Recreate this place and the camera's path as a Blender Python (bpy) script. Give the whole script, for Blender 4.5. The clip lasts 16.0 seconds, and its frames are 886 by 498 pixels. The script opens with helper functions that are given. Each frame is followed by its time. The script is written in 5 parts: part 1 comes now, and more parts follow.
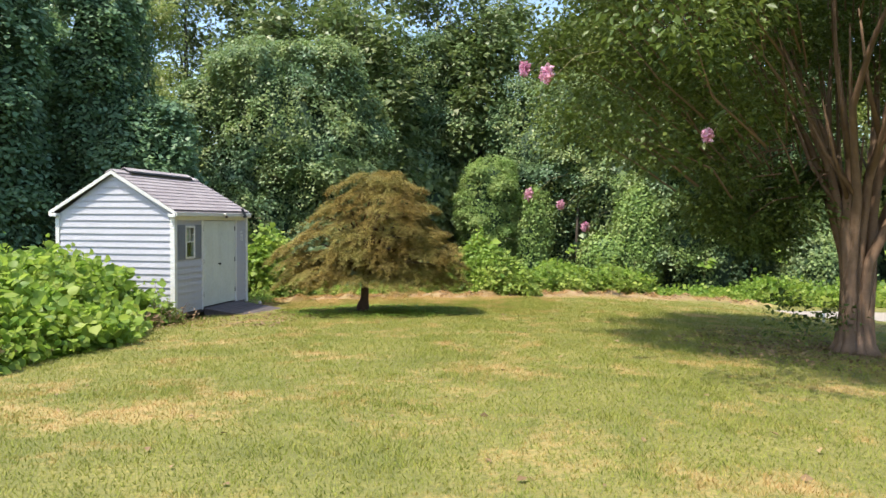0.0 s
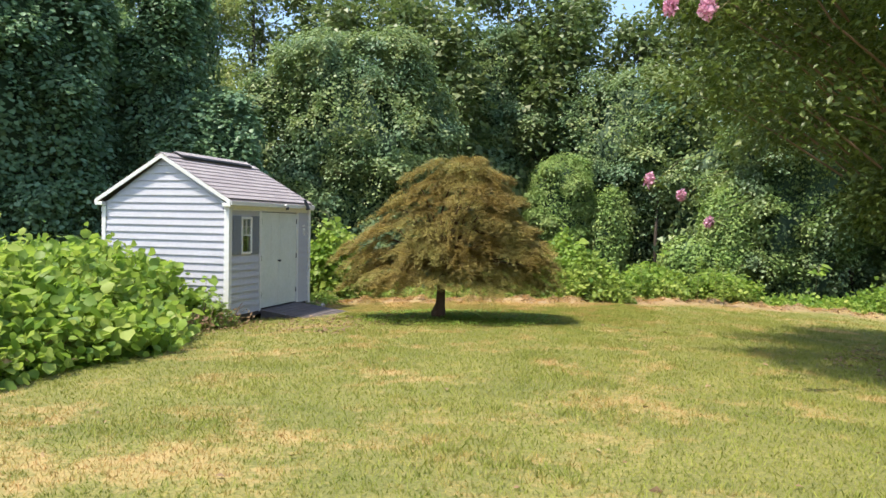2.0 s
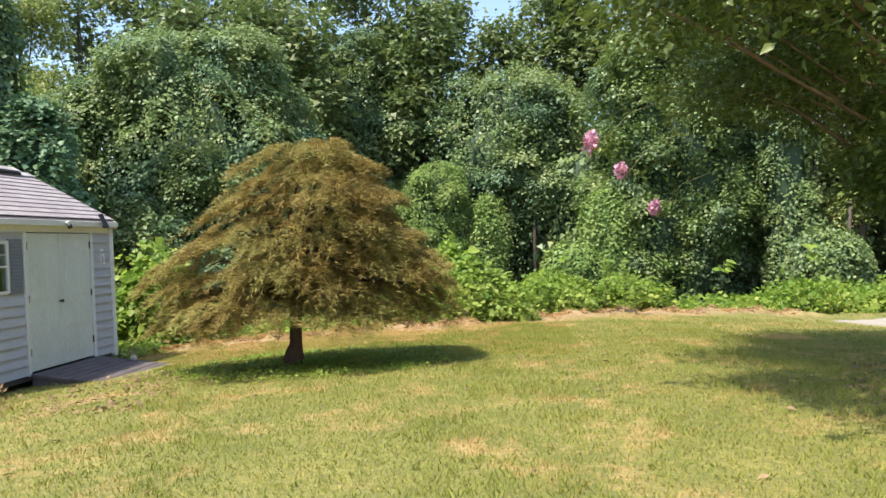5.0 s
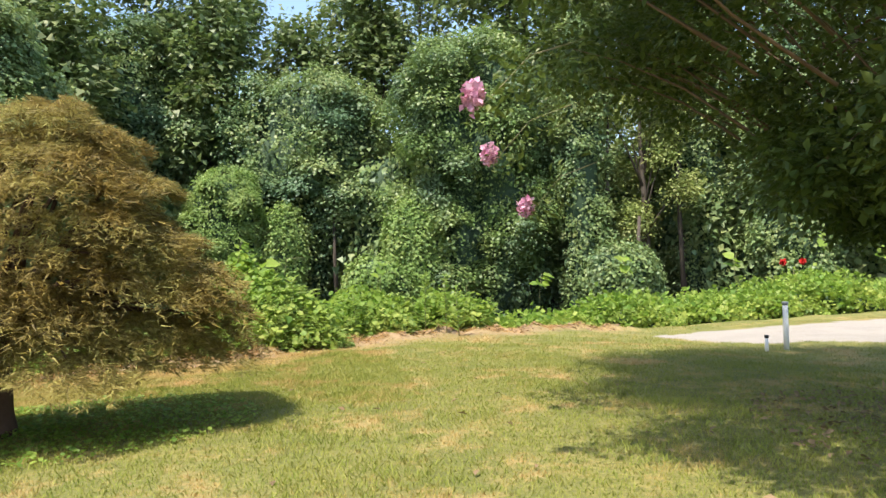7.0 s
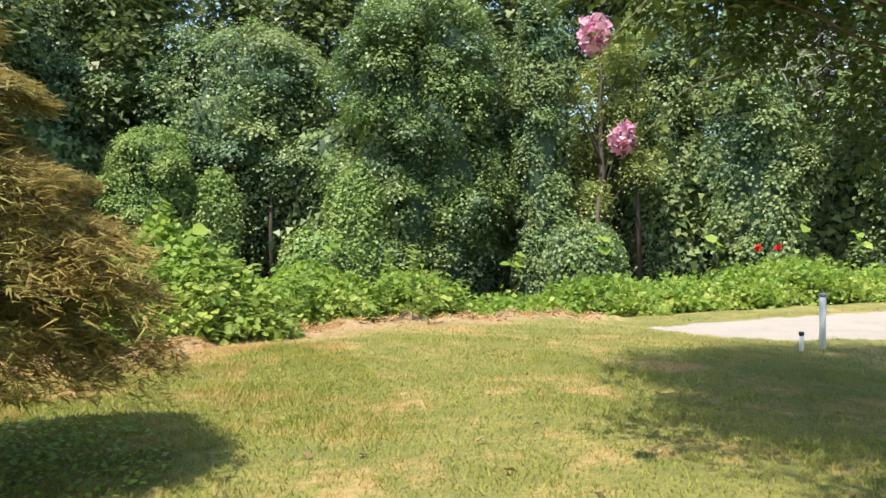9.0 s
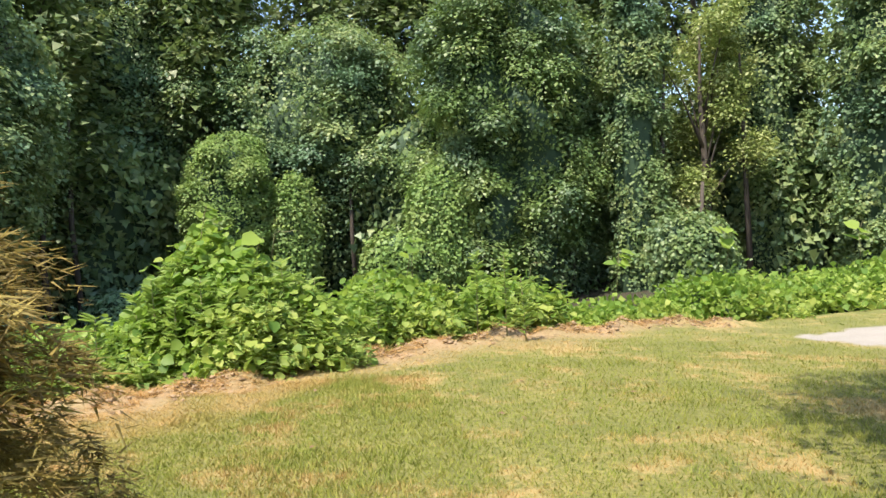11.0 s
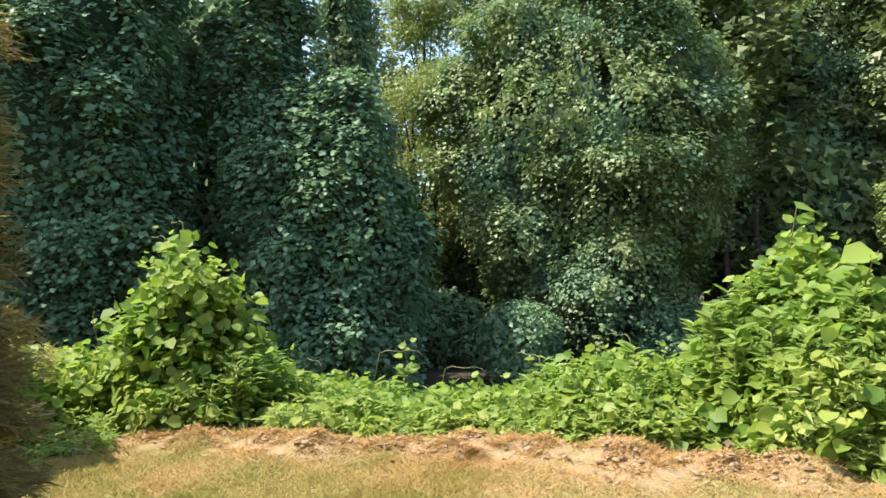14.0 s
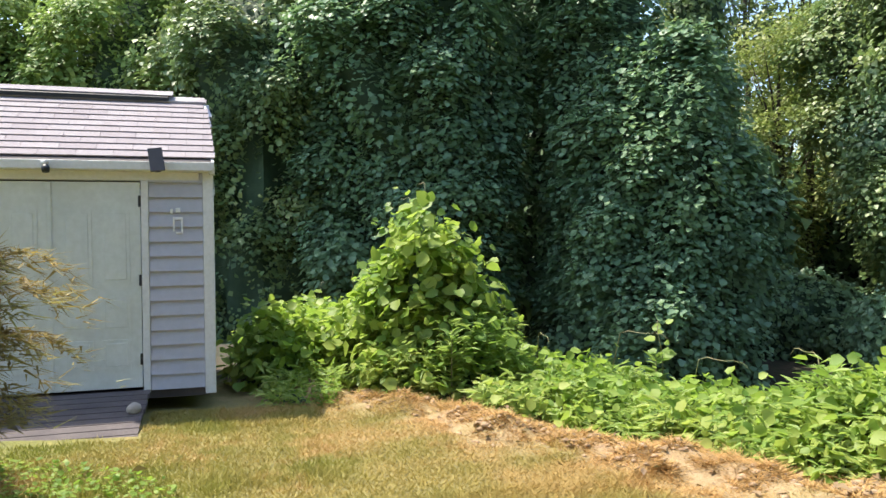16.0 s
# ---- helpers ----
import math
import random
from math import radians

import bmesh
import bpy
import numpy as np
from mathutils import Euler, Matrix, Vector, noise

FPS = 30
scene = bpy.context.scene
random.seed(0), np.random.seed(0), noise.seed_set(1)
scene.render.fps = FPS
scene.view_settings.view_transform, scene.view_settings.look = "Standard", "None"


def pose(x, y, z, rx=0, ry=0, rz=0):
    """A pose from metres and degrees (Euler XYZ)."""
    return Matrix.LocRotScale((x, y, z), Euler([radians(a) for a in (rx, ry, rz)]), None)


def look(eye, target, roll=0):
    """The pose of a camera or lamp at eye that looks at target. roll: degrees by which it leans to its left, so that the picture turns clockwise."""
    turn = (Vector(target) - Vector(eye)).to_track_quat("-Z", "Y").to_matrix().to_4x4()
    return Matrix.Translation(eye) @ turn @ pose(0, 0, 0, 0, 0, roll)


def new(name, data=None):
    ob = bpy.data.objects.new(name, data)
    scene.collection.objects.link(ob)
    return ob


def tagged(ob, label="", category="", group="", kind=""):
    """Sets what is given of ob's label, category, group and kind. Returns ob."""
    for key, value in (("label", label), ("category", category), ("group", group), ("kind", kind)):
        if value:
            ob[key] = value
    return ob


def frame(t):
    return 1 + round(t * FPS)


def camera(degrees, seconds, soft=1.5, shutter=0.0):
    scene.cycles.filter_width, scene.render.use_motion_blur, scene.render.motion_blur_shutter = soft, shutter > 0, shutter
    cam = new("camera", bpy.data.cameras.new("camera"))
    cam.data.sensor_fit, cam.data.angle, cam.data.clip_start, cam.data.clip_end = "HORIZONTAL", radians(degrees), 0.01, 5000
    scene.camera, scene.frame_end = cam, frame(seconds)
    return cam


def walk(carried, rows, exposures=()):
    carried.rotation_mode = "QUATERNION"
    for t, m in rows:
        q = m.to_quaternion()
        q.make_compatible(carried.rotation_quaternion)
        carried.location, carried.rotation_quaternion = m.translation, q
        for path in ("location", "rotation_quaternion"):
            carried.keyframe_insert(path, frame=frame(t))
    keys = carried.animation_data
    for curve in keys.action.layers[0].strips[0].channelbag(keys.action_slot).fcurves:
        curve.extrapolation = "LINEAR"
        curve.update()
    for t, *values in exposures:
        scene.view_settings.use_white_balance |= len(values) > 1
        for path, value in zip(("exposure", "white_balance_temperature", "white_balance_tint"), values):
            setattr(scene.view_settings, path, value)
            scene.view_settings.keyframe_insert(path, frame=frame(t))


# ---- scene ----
cam = camera(62.2, 16.0)

PATH = [
    (0, (7.958, -13.156, 1.902), (7.575, -11.194, 1.826), 0.4),
    (0.5, (7.755, -12.753, 1.853), (7.239, -10.822, 1.79), 1.0),
    (1, (7.523, -12.282, 1.812), (6.929, -10.373, 1.749), 1.0),
    (1.5, (7.293, -11.788, 1.768), (6.699, -9.879, 1.696), 1.1),
    (2, (7.092, -11.295, 1.725), (6.547, -9.372, 1.655), 1.1),
    (2.5, (6.888, -10.745, 1.673), (6.376, -8.813, 1.607), 1.0),
    (3, (6.702, -10.212, 1.659), (6.213, -8.273, 1.6), 0.9),
    (3.2, (6.627, -9.979, 1.641), (6.145, -8.039, 1.579), 0.9),
    (5.3, (6.367, -7.496, 1.528), (6.244, -5.5, 1.513), -3.1),
    (5.5, (6.34, -7.253, 1.54), (6.277, -5.254, 1.527), -3.5),
    (6, (6.264, -6.616, 1.531), (6.347, -4.618, 1.523), -3.8),
    (6.5, (6.184, -6.011, 1.507), (6.407, -4.023, 1.502), -3.3),
    (7, (6.132, -5.415, 1.505), (6.481, -3.446, 1.498), -2.2),
    (8, (6.013, -4.199, 1.423), (6.538, -2.269, 1.371), -0.9),
    (8.2, (5.998, -3.913, 1.41), (6.536, -1.988, 1.34), -0.7),
    (10.3, (6.146, -1.532, 1.357), (6.561, 0.423, 1.29), -1.7),
    (10.5, (6.197, -1.359, 1.39), (6.583, 0.602, 1.313), -2.3),
    (11, (6.354, -0.934, 1.398), (6.649, 1.043, 1.329), -2.8),
    (11.5, (6.478, -0.498, 1.408), (6.625, 1.495, 1.352), -3.3),
    (12, (6.627, -0.062, 1.424), (6.525, 1.935, 1.401), -3.4),
    (12.5, (6.761, 0.369, 1.427), (6.321, 2.32, 1.448), -3.0),
    (13, (6.893, 0.73, 1.45), (6.078, 2.556, 1.5), -2.6),
    (13.5, (6.99, 1.092, 1.432), (5.846, 2.731, 1.486), -2.2),
    (14, (7.04, 1.469, 1.403), (5.656, 2.913, 1.435), -2.3),
    (14.5, (7.102, 1.929, 1.375), (5.548, 3.188, 1.378), -2.3),
    (15, (7.081, 2.378, 1.336), (5.394, 3.452, 1.32), -2.0),
    (15.5, (7.093, 2.802, 1.308), (5.28, 3.647, 1.288), -1.5),
    (16, (7.028, 3.149, 1.275), (5.118, 3.74, 1.264), -0.8),
]
walk(cam, [(t, look(eye, target, roll)) for t, eye, target, roll in PATH],
     exposures=[(0, 1.08), (3.2, 1.10), (6, 1.17), (12.5, 1.19), (14.3, 1.36), (16, 1.40)])

# ---- light ----
SUN_DIR = Vector((0.335, 0.374, -1.0)).normalized()
world = bpy.data.worlds.new("world")
scene.world = world
world.use_nodes = True
wn = world.node_tree.nodes
sky = wn.new("ShaderNodeTexSky")
sky.sky_type, sky.sun_disc = "NISHITA", False
sky.sun_elevation = math.asin(-SUN_DIR.z)
sky.sun_rotation = math.atan2(-SUN_DIR.x, -SUN_DIR.y)
sky.air_density, sky.dust_density = 1.0, 1.5
wn["Background"].inputs[1].default_value = 0.15
world.node_tree.links.new(sky.outputs[0], wn["Background"].inputs[0])
sun = new("sun", bpy.data.lights.new("sun", "SUN"))
sun.data.energy, sun.data.angle, sun.data.color = 3.45, radians(0.6), (1.0, 0.93, 0.80)
sun.matrix_world = look((0, 0, 20), tuple(Vector((0, 0, 20)) + SUN_DIR))

# ---- materials ----


def material(name):
    m = bpy.data.materials.new(name)
    m.use_nodes = True
    return m, m.node_tree.nodes, m.node_tree.links, m.node_tree.nodes["Principled BSDF"]


def mix_colour(n, l, fac, a, b):
    node = n.new("ShaderNodeMix")
    node.data_type = "RGBA"
    for i, v in ((0, fac), (6, a), (7, b)):
        if isinstance(v, (tuple, float, int)):
            node.inputs[i].default_value = (*v, 1) if isinstance(v, tuple) else v
        else:
            l.new(v, node.inputs[i])
    return node.outputs[2]


def noise_at(n, l, scale, detail=4, coord="Object", rough=0.6):
    c = n.new("ShaderNodeTexCoord")
    t = n.new("ShaderNodeTexNoise")
    t.inputs["Scale"].default_value, t.inputs["Detail"].default_value = scale, detail
    t.inputs["Roughness"].default_value = rough
    l.new(c.outputs[coord], t.inputs["Vector"])
    return t.outputs["Fac"]


def ramp(n, l, fac, lo, hi):
    r = n.new("ShaderNodeMapRange")
    r.inputs["From Min"].default_value, r.inputs["From Max"].default_value = lo, hi
    l.new(fac, r.inputs["Value"])
    return r.outputs["Result"]


def surface(name, a, b, scale=4.0, rough=0.7, bump=0.2, bump_scale=60.0, third=None, metal=0.0):
    """A paint, wood or stone: two colours in large and small stains, with fine relief."""
    m, n, l, p = material(name)
    big = ramp(n, l, noise_at(n, l, scale), 0.3, 0.7)
    fine = ramp(n, l, noise_at(n, l, scale * 9), 0.35, 0.65)
    c = mix_colour(n, l, big, a, b)
    c = mix_colour(n, l, fine, c, third or tuple(v * 0.85 for v in a))
    c = mix_colour(n, l, 0.6, c, mix_colour(n, l, big, a, b))
    l.new(c, p.inputs["Base Color"])
    p.inputs["Roughness"].default_value, p.inputs["Metallic"].default_value = rough, metal
    bp = n.new("ShaderNodeBump")
    bp.inputs["Strength"].default_value, bp.inputs["Distance"].default_value = bump, 0.01
    l.new(noise_at(n, l, bump_scale), bp.inputs["Height"])
    l.new(bp.outputs[0], p.inputs["Normal"])
    return m


def leaf(name, a, b, c, rough=0.45, glow=0.35, patch=0.5, spec=0.5, through_light=(0.20, 0.30, 0.05), shade_tone=None):
    """Leaves: every island has its own mix of three colours; some light passes through."""
    m, n, l, p = material(name)
    g = n.new("ShaderNodeNewGeometry")
    rnd = g.outputs["Random Per Island"]
    col = mix_colour(n, l, rnd, a, b)
    pt = ramp(n, l, noise_at(n, l, patch, 3), 0.42, 0.62)
    mul = n.new("ShaderNodeMath")
    mul.operation = "MULTIPLY"
    l.new(pt, mul.inputs[0])
    l.new(rnd, mul.inputs[1])
    col = mix_colour(n, l, mul.outputs[0], col, c)
    if shade_tone:
        # large light-and-shade contrast put into the colour: noise zones of bluer leaf
        zone = ramp(n, l, noise_at(n, l, 0.28, 3), 0.50, 0.60)
        col = mix_colour(n, l, zone, col, mix_colour(n, l, rnd, tuple(v * 0.7 for v in shade_tone), shade_tone))
    l.new(col, p.inputs["Base Color"])
    p.inputs["Roughness"].default_value = rough
    p.inputs["Specular IOR Level"].default_value = spec
    tr = n.new("ShaderNodeBsdfTranslucent")
    warm = mix_colour(n, l, 0.4, col, through_light)
    l.new(warm if "maple" not in name and "flower" not in name else col, tr.inputs["Color"])
    mx = n.new("ShaderNodeMixShader")
    mx.inputs[0].default_value = glow
    l.new(p.outputs[0], mx.inputs[1])
    l.new(tr.outputs[0], mx.inputs[2])
    l.new(mx.outputs[0], n["Material Output"].inputs["Surface"])
    return m


KUDZU = leaf("kudzu_leaf", (0.128, 0.238, 0.040), (0.299, 0.418, 0.070), (0.484, 0.519, 0.132), 0.5, 0.5, spec=0.35, through_light=(0.38, 0.55, 0.06))
# leaf colour tinted blue for the shade and sky sheen on the vine wall
VINE_SHADE = leaf("vine_leaf_shade", (0.155, 0.27, 0.165), (0.235, 0.365, 0.20), (0.27, 0.40, 0.18), 0.45, 0.44, spec=0.45)
WEED = leaf("weed_leaf", (0.16, 0.27, 0.06), (0.31, 0.42, 0.10), (0.46, 0.52, 0.17), 0.5, 0.45, spec=0.35, through_light=(0.34, 0.48, 0.08))
VINE_DOME = leaf("vine_leaf_pale", (0.165, 0.27, 0.075), (0.29, 0.41, 0.11), (0.40, 0.47, 0.16), 0.5, 0.4, spec=0.35)
VINE_GREEN = leaf("vine_leaf_green", (0.15, 0.24, 0.10), (0.27, 0.35, 0.125), (0.38, 0.42, 0.17), 0.45, 0.38, spec=0.45, shade_tone=(0.17, 0.28, 0.15))
TREE_LIGHT = leaf("tree_leaf_light", (0.11, 0.185, 0.055), (0.20, 0.29, 0.08), (0.31, 0.36, 0.12), 0.45, 0.35, shade_tone=(0.14, 0.22, 0.10))
TREE_YELLOW = leaf("tree_leaf_yellow", (0.19, 0.26, 0.07), (0.36, 0.41, 0.12), (0.48, 0.48, 0.20), 0.5, 0.42)
TREE_BACK = leaf("tree_leaf_back", (0.09, 0.15, 0.05), (0.17, 0.22, 0.08), (0.27, 0.29, 0.13), 0.45, 0.3)
CRAPE = leaf("crape_leaf", (0.058, 0.094, 0.023), (0.117, 0.163, 0.036), (0.182, 0.215, 0.058), 0.4, 0.3, spec=0.3)
MAPLE = leaf("maple_leaf", (0.19, 0.145, 0.055), (0.40, 0.295, 0.08), (0.43, 0.42, 0.14), 0.6, 0.4, 1.2, spec=0.25)
PINK = leaf("flower_petal", (0.6, 0.22, 0.38), (0.78, 0.42, 0.56), (0.8, 0.55, 0.66), 0.7, 0.3)
RED = leaf("flower_petal_red", (0.55, 0.02, 0.02), (0.7, 0.04, 0.03), (0.5, 0.02, 0.02), 0.6, 0.2)
DRY = leaf("dry_leaf", (0.20, 0.12, 0.06), (0.36, 0.25, 0.13), (0.14, 0.08, 0.05), 0.8, 0.15, 3)
# dark tone that stands for the shade deep inside foliage
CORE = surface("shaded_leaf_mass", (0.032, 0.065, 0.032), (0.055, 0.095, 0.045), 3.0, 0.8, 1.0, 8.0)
BARK = surface("bark", (0.06, 0.045, 0.035), (0.10, 0.08, 0.06), 5.0, 0.9, 0.8, 40)
BARK_RED = surface("bark_red_brown", (0.10, 0.05, 0.035), (0.16, 0.085, 0.06), 4.0, 0.9, 0.6, 30)
TWIG_GREY = surface("grey_dead_twig", (0.28, 0.26, 0.24), (0.38, 0.36, 0.33), 4.0, 0.9, 0.3, 30)
BARK_MAPLE = surface("bark_maple", (0.07, 0.038, 0.024), (0.12, 0.065, 0.042), 8.0, 0.9, 0.6, 50)
BARK_CRAPE = surface("bark_crape", (0.14, 0.085, 0.052), (0.26, 0.165, 0.105), 2.5, 0.75, 0.5, 25, third=(0.14, 0.075, 0.045))
SIDING = surface("vinyl_siding", (0.428, 0.423, 0.470), (0.479, 0.470, 0.517), 1.5, 0.5, 0.05, 30, third=(0.367, 0.362, 0.395))
WHITE = surface("white_trim", (0.66, 0.655, 0.64), (0.72, 0.71, 0.69), 3.0, 0.5, 0.05, 40, third=(0.52, 0.51, 0.47))
DOORP = surface("door_paint", (0.58, 0.60, 0.56), (0.66, 0.68, 0.64), 2.0, 0.45, 0.1, 50, third=(0.48, 0.50, 0.44))
SHUTTER = surface("shutter_paint", (0.17, 0.18, 0.21), (0.21, 0.22, 0.25), 3.0, 0.6, 0.1, 50)
BLACK = surface("black_plastic", (0.012, 0.012, 0.014), (0.025, 0.025, 0.028), 5.0, 0.45, 0.1, 60)
DARKWOOD = surface("weathered_dark_wood", (0.075, 0.062, 0.065), (0.14, 0.115, 0.11), 3.0, 0.85, 0.5, 50)
# brown tone that stands for the dimness inside the shed
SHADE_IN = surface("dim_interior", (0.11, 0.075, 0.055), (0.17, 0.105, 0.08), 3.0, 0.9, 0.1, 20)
ROCK = surface("pale_rock", (0.32, 0.29, 0.25), (0.45, 0.42, 0.38), 6.0, 0.9, 0.5, 30)
STEM = surface("green_stem", (0.16, 0.19, 0.07), (0.30, 0.22, 0.12), 6.0, 0.7, 0.1, 30)
CLOD = surface("straw_clod", (0.42, 0.29, 0.17), (0.31, 0.21, 0.12), 9.0, 0.95, 0.6, 70)
PIPE = surface("white_pipe", (0.75, 0.74, 0.72), (0.82, 0.81, 0.8), 5.0, 0.45, 0.05, 30)


def shingle_material():
    m, n, l, p = material("roof_shingle")
    info = n.new("ShaderNodeObjectInfo")
    a = mix_colour(n, l, info.outputs["Random"], (0.30, 0.26, 0.27), (0.42, 0.38, 0.385))
    g = ramp(n, l, noise_at(n, l, 120), 0.3, 0.7)
    c = mix_colour(n, l, g, a, (0.24, 0.21, 0.22))
    st = ramp(n, l, noise_at(n, l, 1.7), 0.5, 0.75)
    c = mix_colour(n, l, st, c, (0.50, 0.47, 0.46))
    l.new(c, p.inputs["Base Color"])
    p.inputs["Roughness"].default_value = 0.95
    bp = n.new("ShaderNodeBump")
    bp.inputs["Strength"].default_value, bp.inputs["Distance"].default_value = 0.6, 0.004
    l.new(noise_at(n, l, 300), bp.inputs["Height"])
    l.new(bp.outputs[0], p.inputs["Normal"])
    return m


def ground_material():
    """Lawn soil and turf, dry straw where the cover is cut, leaf litter, and woodland floor, by masks on the ground mesh."""
    m, n, l, p = material("ground_cover")
    def mask(name):
        a = n.new("ShaderNodeAttribute")
        a.attribute_name = name
        return a.outputs["Fac"]
    turf = mix_colour(n, l, ramp(n, l, noise_at(n, l, 1.1, 6), 0.35, 0.65), (0.17, 0.175, 0.036), (0.32, 0.28, 0.075))
    turf = mix_colour(n, l, ramp(n, l, noise_at(n, l, 26, 5), 0.3, 0.7), turf, (0.12, 0.13, 0.035))
    dry = ramp(n, l, noise_at(n, l, 0.8, 9, rough=0.85), 0.51, 0.62)
    turf = mix_colour(n, l, dry, turf, (0.38, 0.28, 0.11))
    straw = mix_colour(n, l, ramp(n, l, noise_at(n, l, 9, 6), 0.35, 0.65), (0.43, 0.295, 0.165), (0.33, 0.22, 0.115))
    straw = mix_colour(n, l, ramp(n, l, noise_at(n, l, 70, 3), 0.5, 0.7), straw, (0.26, 0.17, 0.09))
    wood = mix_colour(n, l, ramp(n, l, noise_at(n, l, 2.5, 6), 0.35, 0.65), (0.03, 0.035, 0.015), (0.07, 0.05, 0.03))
    gravel = mix_colour(n, l, ramp(n, l, noise_at(n, l, 1.3, 6), 0.4, 0.65), (0.37, 0.32, 0.27), (0.29, 0.26, 0.22))
    gravel = mix_colour(n, l, ramp(n, l, noise_at(n, l, 60, 3), 0.45, 0.6), gravel, (0.38, 0.34, 0.30))
    c = mix_colour(n, l, mask("straw"), turf, straw)
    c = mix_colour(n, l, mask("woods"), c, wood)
    c = mix_colour(n, l, mask("gravel"), c, gravel)
    l.new(c, p.inputs["Base Color"])
    p.inputs["Roughness"].default_value = 0.95
    bp = n.new("ShaderNodeBump")
    bp.inputs["Strength"].default_value, bp.inputs["Distance"].default_value = 0.8, 0.03
    l.new(noise_at(n, l, 35, 5), bp.inputs["Height"])
    l.new(bp.outputs[0], p.inputs["Normal"])
    return m


def grass_material():
    m, n, l, p = material("grass_blade")
    g = n.new("ShaderNodeNewGeometry")
    a = n.new("ShaderNodeAttribute")
    a.attribute_name = "straw"
    col = mix_colour(n, l, g.outputs["Random Per Island"], (0.155, 0.20, 0.034), (0.325, 0.34, 0.066))
    big = ramp(n, l, noise_at(n, l, 3.2, 8, rough=0.8), 0.42, 0.60)
    col = mix_colour(n, l, big, col, (0.32, 0.315, 0.07))
    dry = ramp(n, l, noise_at(n, l, 0.8, 9, rough=0.85), 0.51, 0.62)
    col = mix_colour(n, l, dry, col, (0.49, 0.32, 0.13))
    col = mix_colour(n, l, a.outputs["Fac"], col, mix_colour(n, l, g.outputs["Random Per Island"], (0.60, 0.385, 0.155), (0.42, 0.265, 0.10)))
    l.new(col, p.inputs["Base Color"])
    p.inputs["Roughness"].default_value = 0.65
    p.inputs["Specular IOR Level"].default_value = 0.25
    tr = n.new("ShaderNodeBsdfTranslucent")
    l.new(col, tr.inputs["Color"])
    mx = n.new("ShaderNodeMixShader")
    mx.inputs[0].default_value = 0.3
    l.new(p.outputs[0], mx.inputs[1])
    l.new(tr.outputs[0], mx.inputs[2])
    l.new(mx.outputs[0], n["Material Output"].inputs["Surface"])
    return m


def glass_material():
    m, n, l, p = material("window_glass")
    p.inputs["Roughness"].default_value = 0.02
    p.inputs["Transmission Weight"].default_value = 1.0
    p.inputs["Base Color"].default_value = (0.9, 0.95, 0.93, 1)
    return m


SHINGLE, GROUND, GRASS, GLASS = shingle_material(), ground_material(), grass_material(), glass_material()
rng = np.random.default_rng(7)

# ---- mesh helpers ----


def mesh_arrays(name, verts, faces, mat, parent=None, smooth=False, attrs=None):
    """A mesh object from arrays; faces: (n, 3) or (n, 4)."""
    me = bpy.data.meshes.new(name)
    k = faces.shape[1]
    me.vertices.add(len(verts))
    me.vertices.foreach_set("co", verts.astype(np.float32).ravel())
    me.loops.add(faces.size)
    me.loops.foreach_set("vertex_index", faces.astype(np.int32).ravel())
    me.polygons.add(len(faces))
    me.polygons.foreach_set("loop_start", np.arange(0, faces.size, k, dtype=np.int32))
    for key, vals in (attrs or {}).items():
        me.attributes.new(key, "FLOAT", "POINT").data.foreach_set("value", vals.astype(np.float32))
    me.update(calc_edges=True)
    if smooth:
        me.polygons.foreach_set("use_smooth", np.ones(len(faces), dtype=bool))
    me.materials.append(mat)
    ob = new(name, me)
    ob.parent = parent
    return ob


def part(name, bm, mat, parent=None, label=""):
    me = bpy.data.meshes.new(name)
    bmesh.ops.recalc_face_normals(bm, faces=bm.faces)
    bm.to_mesh(me)
    bm.free()
    me.materials.append(mat)
    ob = new(name, me)
    ob.parent = parent
    if label:
        ob["label"] = label
    return ob


def box(x0, x1, y0, y1, z0, z1, bm=None, bevel=0.0):
    bm = bm or bmesh.new()
    r = bmesh.ops.create_cube(bm, size=1)
    for v in r["verts"]:
        v.co = Vector((x0 + (v.co.x + 0.5) * (x1 - x0), y0 + (v.co.y + 0.5) * (y1 - y0), z0 + (v.co.z + 0.5) * (z1 - z0)))
    if bevel:
        edges = list({e for v in r["verts"] for e in v.link_edges})
        bmesh.ops.bevel(bm, geom=edges, offset=bevel, segments=1, affect="EDGES")
    return bm


def prism(profile, axis, a, b, bm=None):
    """Extrude a polygon of (u, v) along x or y from a to b; the polygon lies in the other two axes."""
    bm = bm or bmesh.new()
    def at(u, v, s):
        return (s, u, v) if axis == "x" else (u, s, v)
    lo = [bm.verts.new(at(u, v, a)) for u, v in profile]
    hi = [bm.verts.new(at(u, v, b)) for u, v in profile]
    bm.faces.new(lo)
    bm.faces.new(hi[::-1])
    for i in range(len(profile)):
        j = (i + 1) % len(profile)
        bm.faces.new((lo[i], hi[i], hi[j], lo[j]))
    return bm


